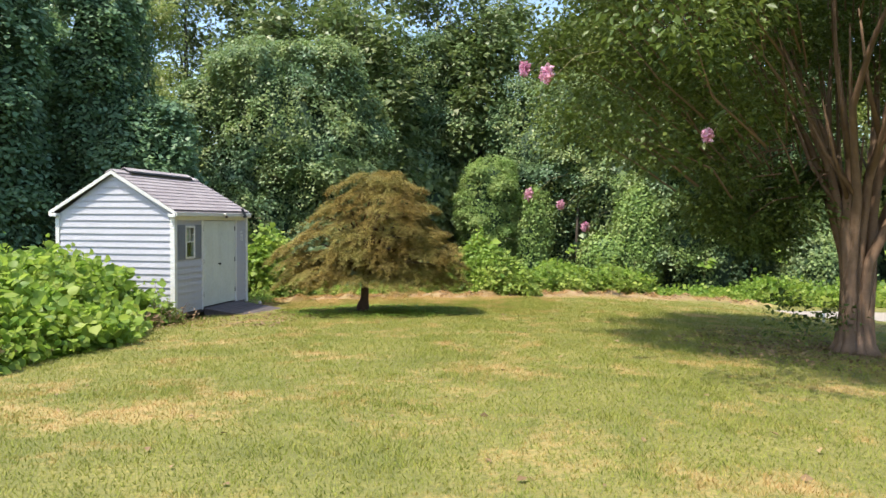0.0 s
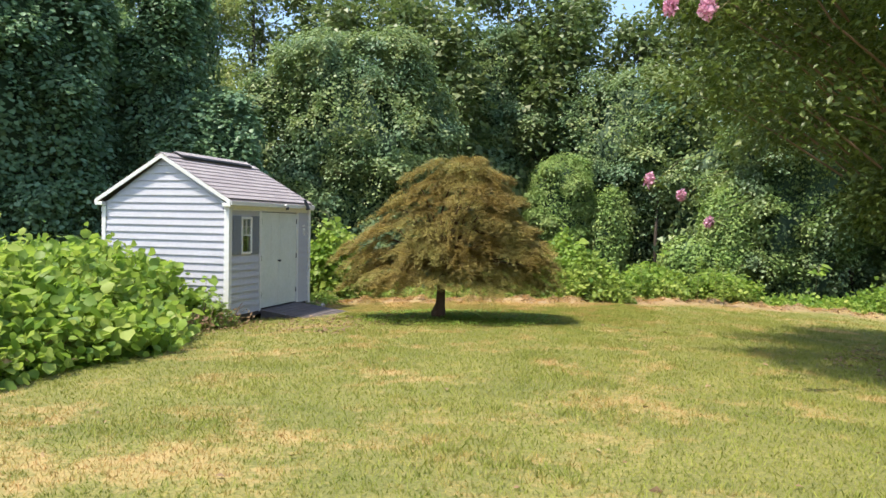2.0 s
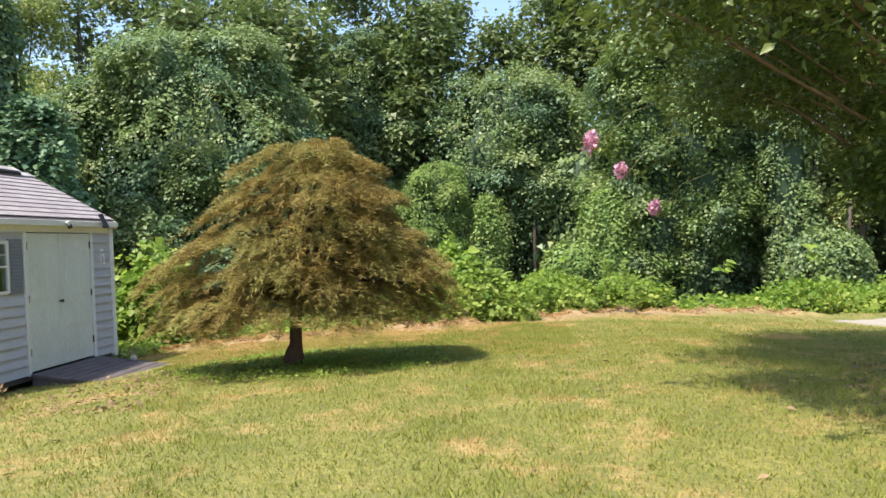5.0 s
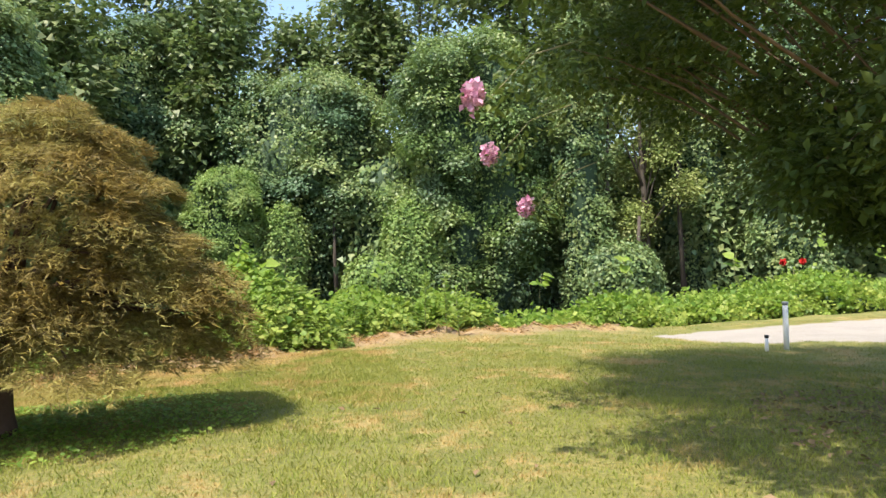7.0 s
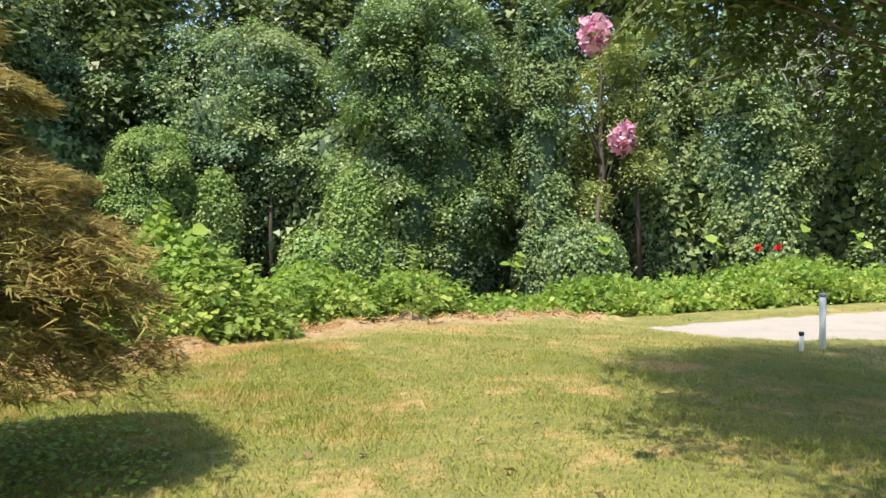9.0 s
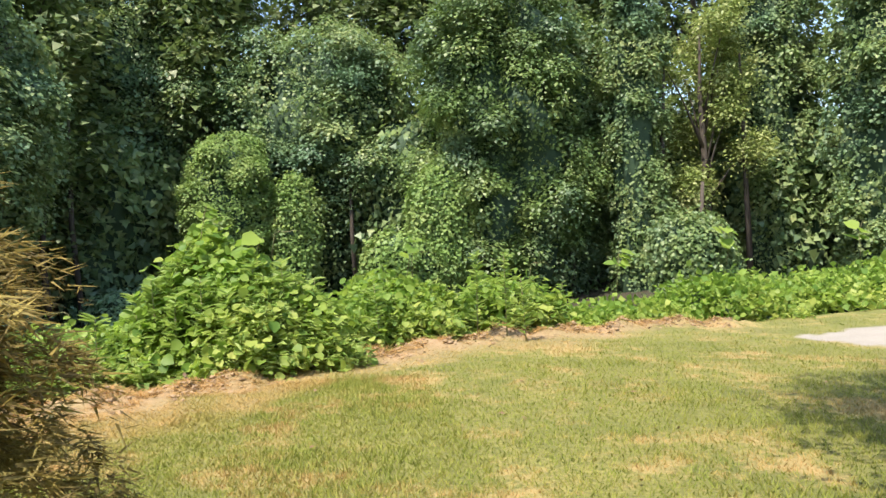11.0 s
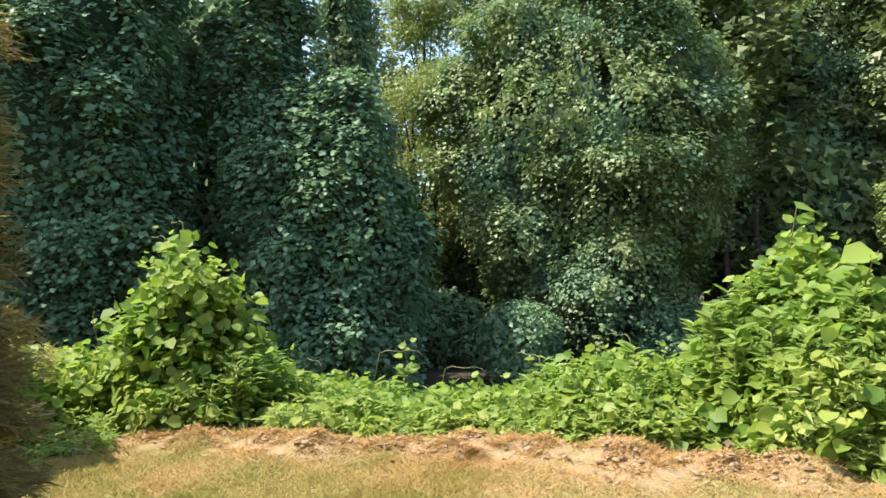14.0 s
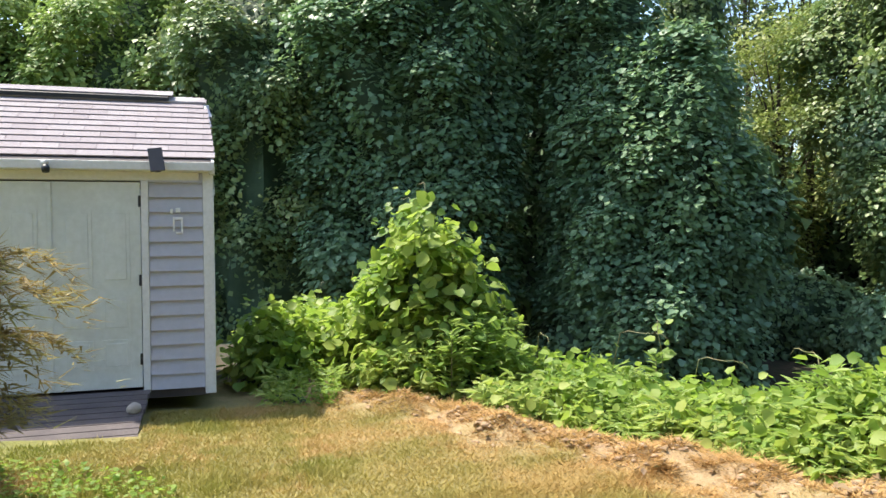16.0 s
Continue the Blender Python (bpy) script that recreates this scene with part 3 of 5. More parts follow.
    part("lens_housing", tube([(0.17, 1.795, 1.99), (0.18, 1.80, 1.965), (0.185, 1.802, 1.93)], [0.024, 0.034, 0.028], 10), BLACK, lamp, "black lens head")
    b = box(-0.006, 0.006, -0.06, 0.06, -0.115, 0.115, bevel=0.003)
    sp = tagged(part("solar_panel", b, BLACK), "small black solar panel tilted on the shed fascia", "solar panel")
    sp.matrix_world = pose(0.17, 2.665, 2.055, 8, -22, 0)
    part("bracket", box(-0.05, -0.008, -0.02, 0.02, -0.1, -0.06), BLACK, sp)
    # flat white marks on the siding, built as thin raised bars
    bk = tagged(new("wall_mark"), "small white H-shaped marks on the shed siding", "bracket")
    for y0, y1, z0, z1 in ((2.785, 2.80, 1.43, 1.56), (2.855, 2.87, 1.41, 1.56), (2.80, 2.855, 1.535, 1.56), (2.81, 2.85, 1.41, 1.425), (2.765, 2.785, 1.59, 1.63), (2.81, 2.85, 1.60, 1.64)):
        part("bar", box(0.018, 0.036, y0, y1, z0, z1, bevel=0.002), PIPE, bk)


def shed_ramp():
    ramp_ob = tagged(new("shed_ramp"), "low weathered dark wooden ramp in front of the shed doors", "ramp")
    ramp_ob.location = (0, 0, 0)
    for k in range(9):
        x0 = 0.045 + k * 0.135
        z0, z1 = 0.03 - k * 0.017, 0.03 - (k + 1) * 0.017
        part("plank", prism([(x0, z0), (x0 + 0.125, z1 + 0.003), (x0 + 0.125, z1 - 0.03), (x0, z0 - 0.03)], "y", 1.02 + rng.uniform(0, 0.02), 2.56 + rng.uniform(0, 0.02)), DARKWOOD, ramp_ob)
    for y in (1.06, 1.78, 2.48):
        part("joist", prism([(0.045, -0.004), (1.24, -0.155), (1.24, -0.24), (0.045, -0.28)], "y", y, y + 0.045), DARKWOOD, ramp_ob)
    r = bmesh.new()
    bmesh.ops.create_icosphere(r, subdivisions=2, radius=0.055)
    for v in r.verts:
        v.co = Vector((v.co.x * 0.8, v.co.y * 1.1, v.co.z * 0.9)) * (1 + 0.25 * noise.noise(v.co * 14))
    rock = tagged(part("rock", r, ROCK), "small pale rock resting on the dark wooden ramp", "rock")
    rock.location = (0.64, 2.50, -0.005)


# ---- plants ----


def draped(name, label, x, y, r, ztop, mat, count, size=0.17, zbase=-2.4, taper=0.25, ridges=5, bump=0.18, flat=1.0, seed=0, core=True, droop=0.8, category="tree", waist=0.0, gaps=0.0, shape=4, domes=0):
    """A tree or bush under hanging vines: a lumpy skin of leaves about an inner mass coloured dark for shade, with a
    trunk inside.
    """
    top = tagged(new(name), label, category)
    base = float(zbase)
    top.location = (x, y, base)
    H = ztop - base
    def skin(a, t):
        prof = np.where(t < 0.62, 1 - taper * (0.62 - t) / 0.62 * np.where(t < 0.3, 1, 1) - waist * np.exp(-((t - 0.42) / 0.15) ** 2), np.sqrt(np.clip(1 - ((t - 0.62) / 0.385) ** 2, 0, 1)))
        c, s = np.cos(a), np.sin(a)
        n1 = wob(c * 1.7 * r ** 0.5, s * 1.7 * r ** 0.5, t * H * 0.45, seed)
        n2 = np.abs(np.sin(a * ridges + 1.5 * wob(t * 4, seed, 0, seed) + seed)) ** 0.7
        n3 = wob(c * 3.5 * r ** 0.5, s * 3.5 * r ** 0.5, t * H * 1.1, seed + 3)
        k1 = np.abs(np.sin(a * ridges * 0.5 + seed + 0.8 * np.sin(t * H * 0.55 + seed)) * np.sin(t * H * 0.62 + 1.3 * np.sin(a * 2 + seed)))
        k2 = np.abs(np.sin(a * ridges * 1.4 + seed * 2 + np.sin(t * H * 1.1)) * np.sin(t * H * 1.5 + 1.5 * np.sin(a * 3 + seed)))
        rad = r * prof * (0.86 + bump * n1 + bump * 0.6 * (n2 - 0.6) + bump * 0.4 * n3 + bump * 0.9 * (k1 - 0.4) + bump * 0.5 * (k2 - 0.4)) + 0.02
        z = t * H + 0.10 * H ** 0.5 * n1 * t
        return np.stack([rad * c, rad * s * flat, z], -1)
    def normals(a, t):
        e = 1e-2
        d1 = skin(a + e, t) - skin(a - e, t)
        d2 = skin(a, np.clip(t + e, 0, 1.0)) - skin(a, np.clip(t - e, 0, 1.0))
        return unit(np.cross(d1, d2))
    # leaves in clusters, most on the side of the garden
    per = 14
    count = int(count * (1.15 if domes and shape == 4 else 0.8))
    size = size * (0.84 if domes and shape == 4 else 1.06)
    k = int(count * (0.5 if domes else 1.0)) // per
    away = math.atan2(-2 - y, 6.5 - x)
    a = away + np.where(rng.uniform(0, 1, k) < 0.82, rng.uniform(-1.9, 1.9, k), rng.uniform(-np.pi, np.pi, k))
    t = rng.uniform(0, 1, k) ** 0.85
    if gaps:
        g = wob(np.cos(a) * 4, np.sin(a) * 4, t * H * 0.9, seed + 9)
        sel = g > -1 + gaps * 1.2
        a, t = a[sel], t[sel]
    P, N = skin(a, t), normals(a, t)
    P = np.repeat(P, per, 0)
    N = np.repeat(N, per, 0)
    spread = size * 1.5
    off = rng.normal(0, spread, P.shape)
    off -= N * (off * N).sum(1, keepdims=True) * 0.55
    P = P + off
    nn = unit(N * (0.8 if shape == 5 else 1.0) + np.array([0, 0, 1.0 if shape == 5 else 0.5]) + (0.2 if shape == 5 else 0.35) * rng.normal(0, 1, N.shape))
    tip = N * 0.5 + np.array([0, 0, -droop])
    leaves("foliage", P, nn, size, mat, top, tip, wide=0.95, jitter=0.25, shape=shape)
    if domes:
        # overlapping umbrellas of leaves, each with ragged curtains hanging from its rim
        rs = np.random.default_rng(seed + 300)
        ca = away + rs.uniform(-2.1, 2.1, domes)
        ct = 0.12 + 0.86 * rs.permutation(np.arange(domes) / domes)
        C, D0 = skin(ca, ct) * np.array([0.93, 0.93, 1.0]), normals(ca, ct)
        rd = r * rs.uniform(0.17, 0.36, domes) * np.where(ct > 0.85, 1.1, 1.0)
        m = int(count * 1.15) // 7
        idx = rs.choice(domes, m, p=rd ** 2 / (rd ** 2).sum())
        th = rs.uniform(0, 2 * np.pi, m)
        el = np.arcsin(rs.uniform(-0.05, 1.0, m))
        d = np.stack([np.cos(th) * np.cos(el), np.sin(th) * np.cos(el), np.sin(el)], 1)
        d = unit(d + 0.35 * D0[idx] * np.array([1, 1, 0.3]))
        lump = 0.86 + 0.22 * wob(d[:, 0] * 5, d[:, 1] * 5, d[:, 2] * 5 + idx, seed)
        P = C[idx] + d * (rd[idx] * lump)[:, None] * np.array([1, 1, 0.72])
        hang = rs.uniform(0, 1, m) < 0.42
        sector = wob(th * 3.1, idx * 1.7, 0 * th, seed + 5)
        drop = np.where(hang, rs.uniform(0, 1, m) ** 1.3 * rd[idx] * (0.9 + 1.0 * sector), 0)
        P[:, 2] -= np.clip(drop, 0, None)
        P[:, 2] = np.maximum(P[:, 2], 0.1)
        P, N = np.repeat(P, 7, 0), np.repeat(d, 7, 0)
        P = P + rng.normal(0, size * 1.1, P.shape)
        leaves("hanging_foliage", P, N * 0.8 + np.array([0, 0, 0.95 if shape == 5 else 0.65]), size, mat, top, N * 0.6 + np.array([0, 0, -0.9]), wide=0.9, jitter=0.3, shape=shape)
    # inner shell whose dark colour stands for the shade between the leaves
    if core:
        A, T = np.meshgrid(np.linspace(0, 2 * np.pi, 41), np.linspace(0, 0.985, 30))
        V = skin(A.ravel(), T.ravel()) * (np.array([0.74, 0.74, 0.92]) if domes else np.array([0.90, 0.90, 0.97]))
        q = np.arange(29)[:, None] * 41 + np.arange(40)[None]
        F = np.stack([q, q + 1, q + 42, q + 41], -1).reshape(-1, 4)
        mesh_arrays("inner_shade_mass", V, F, CORE, top)
    part("trunk", tube([(0, 0, -0.4), (0.1, 0.05, H * 0.3), (0.0, 0.1, H * 0.75)], [0.05 * r + 0.06, 0.04 * r + 0.05, 0.02 * r + 0.02], 8), BARK, top)
    return top


def airy(name, label, x, y, r, ztop, mat, count, size=0.16, zbase=-2.4, lobes=26, lobe=0.34, low=0.25, seed=0, category="tree", flat=0.6, shape=4):
    """An open tree: trunk, limbs, and separate sprays of leaves with gaps."""
    top = tagged(new(name), label, category)
    top.location = (x, y, zbase)
    H = ztop - zbase
    rs = np.random.default_rng(seed + 50)
    cs, rad = [], []
    while len(cs) < lobes:
        u = rs.uniform(low, 1.0)
        w = math.sin(math.pi * min(max((u - low) / (1.06 - low), 0.04), 1)) ** 0.55
        a = rs.uniform(0, 2 * math.pi)
        d = r * w * math.sqrt(rs.uniform(0.1, 1))
        cs.append((d * math.cos(a) * 0.9, d * math.sin(a) * 0.9, H * u - lobe * r * 0.4))
        rad.append(lobe * r * rs.uniform(0.65, 1.25))
    cs, rad = np.array(cs), np.array(rad)
    part("trunk", tube([(0, 0, -0.3), (0.15, 0.1, H * 0.35), (-0.1, 0, H * 0.7), (0, 0, H * 0.95)], [0.035 * r + 0.12, 0.03 * r + 0.08, 0.02 * r + 0.04, 0.02], 8), BARK, top)
    bm = bmesh.new()
    for c in cs[::2]:
        s = Vector((0, 0, max(c[2] * 0.62, H * 0.12)))
        e = Vector(c)
        tube([s, s.lerp(e, 0.5) + Vector((0, 0, 0.1 * r)), e], [0.05 + 0.01 * r, 0.035, 0.012], 5, bm)
    tagged(part("branchwork", bm, BARK, top), kind="stuff")
    per = 10
    k = count // per
    idx = rs.integers(0, lobes, k)
    dr = unit(rs.normal(0, 1, (k, 3)))
    dr[:, 2] = np.where(rs.uniform(0, 1, k) < 0.6, np.abs(dr[:, 2]), dr[:, 2])
    P = cs[idx] + dr * (rad[idx] * rs.uniform(0.55, 1.05, k))[:, None] * np.array([1, 1, flat])
    P += 0.25 * rad[idx][:, None] * rs.normal(0, 0.5, (k, 3))
    P, N = np.repeat(P, per, 0), np.repeat(dr, per, 0)
    P = P + rng.normal(0, size * 1.5, P.shape)
    leaves("foliage", P, unit(N * 0.5 + np.array([0, 0, 0.8])), size, mat, top, N * 0.7 + np.array([0, 0, -0.4]), wide=0.6 if shape == 4 else 0.9, jitter=0.45, shape=shape)
    return top


def mound(name, label, x, y, rx, ry, h, mat, count, size=0.10, seed=0, sharp=1.0, zb=None, category="vine", yaw=0.0, shape=4, fine=0, rough=0.34, pw=0.7):
    """A heap of broad-leaved vines lying on the ground."""
    z0 = float(ground_z(x, y)) if zb is None else zb
    top = tagged(new(name), label, category)
    top.location = (x, y, z0)
    def skin(a, t):
        prof = (1 - t ** sharp) if sharp != 1 else (1 - t)
        n1 = wob(np.cos(a) * 2 * rx ** 0.5, np.sin(a) * 2 * ry ** 0.5, t * 2.5, seed)
        rr = (0.25 + 0.75 * np.sqrt(np.clip(1 - t ** 1.6, 0, 1))) if sharp < 1 else np.sqrt(np.clip(1 - t * t, 0, 1))
        n2 = np.abs(np.sin(a * 3.3 + seed) * np.sin(t * 4 + a * 2 + seed * 3))
        rr = rr * (0.86 + 0.26 * n1 + rough * n2)
        if sharp < 1:
            rr = (1 - t) ** pw * (0.9 + 0.2 * n1 + 0.3 * n2) + 0.03
        px, py = rx * rr * np.cos(a), ry * rr * np.sin(a)
        cx, sx = math.cos(yaw), math.sin(yaw)
        gx_, gy_ = px * cx - py * sx, px * sx + py * cx
        gz = ground_z(gx_ + x, gy_ + y) - z0
        return np.stack([gx_, gy_, np.maximum(gz, -0.9) * (1 - t) + h * t * (0.90 + 0.22 * n1 + 0.16 * (n2 - 0.4))], -1)
    count = int(count * 1.6)
    size = size * 0.97
    k = count // 4
    a, t = rng.uniform(0, 2 * np.pi, k), rng.uniform(0, 1, k) ** (1.1 if sharp < 1 else 0.9)
    P = skin(a, t)
    N = unit(np.stack([np.cos(a + yaw) / rx, np.sin(a + yaw) / ry, (0.4 + t) / h], -1))
    P, N = np.repeat(P, 4, 0), np.repeat(N, 4, 0)
    P += rng.normal(0, size * 1.0, P.shape)
    leaves("foliage", P, unit(N * 0.5 + np.array([0, 0, 0.7])), size, mat, top, N * 0.7 + np.array([0, 0, -0.5]), wide=0.95, shape=shape, jitter=1.0 if rough > 0.4 else 0.6)
    if fine:
        m = fine // 6
        a, t = rng.uniform(0, 2 * np.pi, m), rng.uniform(0, 0.9, m)
        Q = np.repeat(skin(a, t), 6, 0) * np.array([1.06, 1.06, 1.0])
        M = np.repeat(unit(np.stack([np.cos(a + yaw) / rx, np.sin(a + yaw) / ry, (0.4 + t) / h], -1)), 6, 0)
        Q = Q + M * 0.03 + rng.normal(0, 0.035, Q.shape) + np.array([0, 0, 0.05]) * rng.uniform(-1, 1.5, (len(Q), 1))
        D = M * 0.8 + rng.normal(0, 0.6, Q.shape) + np.array([0, 0, 0.5])
        leaves("narrow_foliage", Q, np.tile([0.0, 0.0, 1.0], (len(Q), 1)), 0.13, WEED, top, D, wide=0.2, shape=4, jitter=0.3)
    # dark-coloured shell for the shade within the heap
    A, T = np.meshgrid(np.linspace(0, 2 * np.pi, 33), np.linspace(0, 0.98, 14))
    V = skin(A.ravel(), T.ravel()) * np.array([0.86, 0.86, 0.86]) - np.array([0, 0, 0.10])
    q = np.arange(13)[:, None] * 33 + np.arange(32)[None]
    mesh_arrays("inner_shade_mass", V, np.stack([q, q + 1, q + 34, q + 33], -1).reshape(-1, 4), CORE, top)
    return top


def maple():
    x0, y0, z0 = 3.39, 1.59, -0.08
    top = tagged(new("laceleaf_maple"), "weeping laceleaf maple with a bronze umbrella crown", "tree")
    top.location = (x0, y0, z0)
    part("trunk", tube([(0, 0, -0.1), (0, 0, 0.02), (-0.01, 0, 0.16), (0.0, 0, 0.24), (0.02, 0, 0.34), (0.03, 0, 0.6), (0.05, -0.02, 0.9), (0.02, 0.02, 1.25)],
                       [0.15, 0.14, 0.14, 0.115, 0.085, 0.078, 0.082, 0.06], 14, flute=0.06), BARK_MAPLE, top, "short dark trunk with a swollen graft at its base")
    rs = np.random.default_rng(5)
    cx, cy = 0.28, -0.12
    LV, HW = [0.75, 1.0, 1.25, 1.5, 1.75, 2.0, 2.25, 2.5, 2.7, 2.84], [0.96, 1.0, 1.02, 1.0, 0.95, 0.87, 0.75, 0.59, 0.44, 0.28]
    pads = []
    tiers = [(0.86, 26), (1.08, 26), (1.30, 24), (1.52, 20), (1.74, 18), (1.96, 14), (2.18, 13), (2.40, 12), (2.60, 10), (2.80, 8)]
    for j, (zt, m) in enumerate(tiers):
        for i in range(m):
            zz = zt + rs.uniform(-0.05, 0.05)
            hw = float(np.interp(zz, LV, HW))
            ring = rs.uniform(0.78, 1.04) if i % 4 else rs.uniform(0.35, 0.7)
            if j > 7:
                ring = rs.uniform(0.2, 1.0)
            a = 2 * math.pi * (i + 0.5 * (j % 2) + rs.uniform(-0.25, 0.25)) / m
            lean = 0.24 * max(0.0, (zz - 1.4) / 1.4)
            notch = 0.86 + 0.14 * math.sin(a * 3 + j * 1.9)
            r_out = 1 if math.sin(a) < 0.2 else 0.88
            pads.append((cx + lean + 1.98 * hw * ring * notch * math.cos(a), cy + 1.05 * hw * ring * notch * math.sin(a) * r_out, zz, a, rs.uniform(0.24, 0.42) * (0.72 + 0.4 * hw), hw))
    for k, (px, py, pz, a, pr, hw) in enumerate(pads):
        if k % 3 == 0 and py < 0.72 and px + 2.25 * py < 2.3 and abs(px - 0.2) < 2.1 - 0.75 * max(0.0, pz - 0.9):
            s = Vector((0.03, 0, 0.85))
            e = Vector((px, py, pz - 0.08))
            m = s.lerp(e, 0.5) + Vector((0.1 * math.sin(k), 0.1 * math.cos(k * 2), 0.25))
            q = s.lerp(m, 0.5) + Vector((0.08 * math.cos(k * 3), 0.08 * math.sin(k), 0.05))
            part("branch", tube([s, q, m, m.lerp(e, 0.6) + Vector((0, 0, 0.08)), e], [0.045, 0.034, 0.024, 0.014, 0.006], 6), BARK_MAPLE, top)
    P, N, T = [], [], []
    for px, py, pz, a, pr, hw in pads:
        # sprays: short twigs fan out over the pad, each a feather of fine leaflets
        m = int(50 * (pr / 0.36) ** 2)
        rr = np.sqrt(rs.uniform(0, 1, m)) * pr
        b = rs.uniform(0, 2 * np.pi, m)
        per = 36
        out = np.array([math.cos(a), math.sin(a) * 0.75])
        ang = math.atan2(out[1], out[0]) + rs.normal(0, 0.7, m)
        L = rs.uniform(0.12, 0.26, m)
        q = rs.uniform(0, 1, (m, per))
        ox = (rr * np.cos(b))[:, None] + np.cos(ang)[:, None] * L[:, None] * q
        oy = (rr * np.sin(b))[:, None] + np.sin(ang)[:, None] * L[:, None] * q
        ox += rs.normal(0, 0.018, ox.shape)
        oy += rs.normal(0, 0.018, oy.shape)
        along = ox * out[0] + oy * out[1]
        z = pz - 0.30 * along - 0.55 * (ox ** 2 + oy ** 2) - 0.08 * q ** 2 + (rs.uniform(-0.035, 0.02, m))[:, None] + rs.normal(0, 0.008, ox.shape)
        z = np.maximum(z, 0.58 + 0.12 * np.sin(np.arctan2(py + oy, px + ox) * 9) + 0.05 * q)
        P.append(np.stack([px + ox, py + oy, z], -1).reshape(-1, 3))
        side = rs.choice([-1, 1], ox.shape) * rs.uniform(0.3, 0.9, ox.shape)
        T.append(np.stack([np.cos(ang[:, None] + side), np.sin(ang[:, None] + side), np.full(ox.shape, -0.25)], -1).reshape(-1, 3))
        N.append(np.tile([out[0] * 0.25, out[1] * 0.25, 1.0], (m * per, 1)))
    P, N, T = np.concatenate(P), np.concatenate(N), np.concatenate(T)
    # the side towards the shed doors is thin: a short crown edge with a few long sprays beyond it
    limit = np.where(P[:, 2] > 1.35, 0.45, 0.66) + 0.16 * (P[:, 0] - 0.2) + 0.25 * np.minimum(P[:, 0] - 0.2, 0)
    sprays = (np.sin(P[:, 2] * 31 + P[:, 0] * 5 + 2 * np.sin(P[:, 0] * 4)) > 0.45) & (P[:, 1] < 1.12) & (P[:, 2] < 1.35) & (P[:, 0] > -0.3)
    keep = (P[:, 1] < limit + 0.08 * np.sin(P[:, 2] * 23 + P[:, 0] * 9)) | sprays
    keep &= (P[:, 0] + 2.25 * P[:, 1] < 2.5) & (P[:, 0] + 1.44 * P[:, 1] < 2.3)
    P, N, T = P[keep], N[keep], T[keep]
    P[:, 2] = np.where(P[:, 2] > 1.2, 1.2 + (P[:, 2] - 1.2) * 1.10, P[:, 2])
    # outline of the crown, stepped in tiers
    LZ = [0.9, 1.38, 1.86, 2.34, 2.8, 3.1]
    step = 0.10 * np.sin(P[:, 2] * 15) + 0.05 * np.sin(P[:, 1] * 7)
    keep = (P[:, 0] < np.interp(P[:, 2], LZ, [2.5, 2.0, 1.58, 1.36, 1.02, 0.7]) + step) & (P[:, 0] > np.interp(P[:, 2], LZ, [-2.5, -1.62, -1.18, -0.70, -0.40, -0.2]) - step)
    P, N, T = P[keep], N[keep], T[keep]
    leaves("foliage", P, N, 0.082, MAPLE, top, T * 2.2, wide=0.13, shape=3, jitter=0.35)


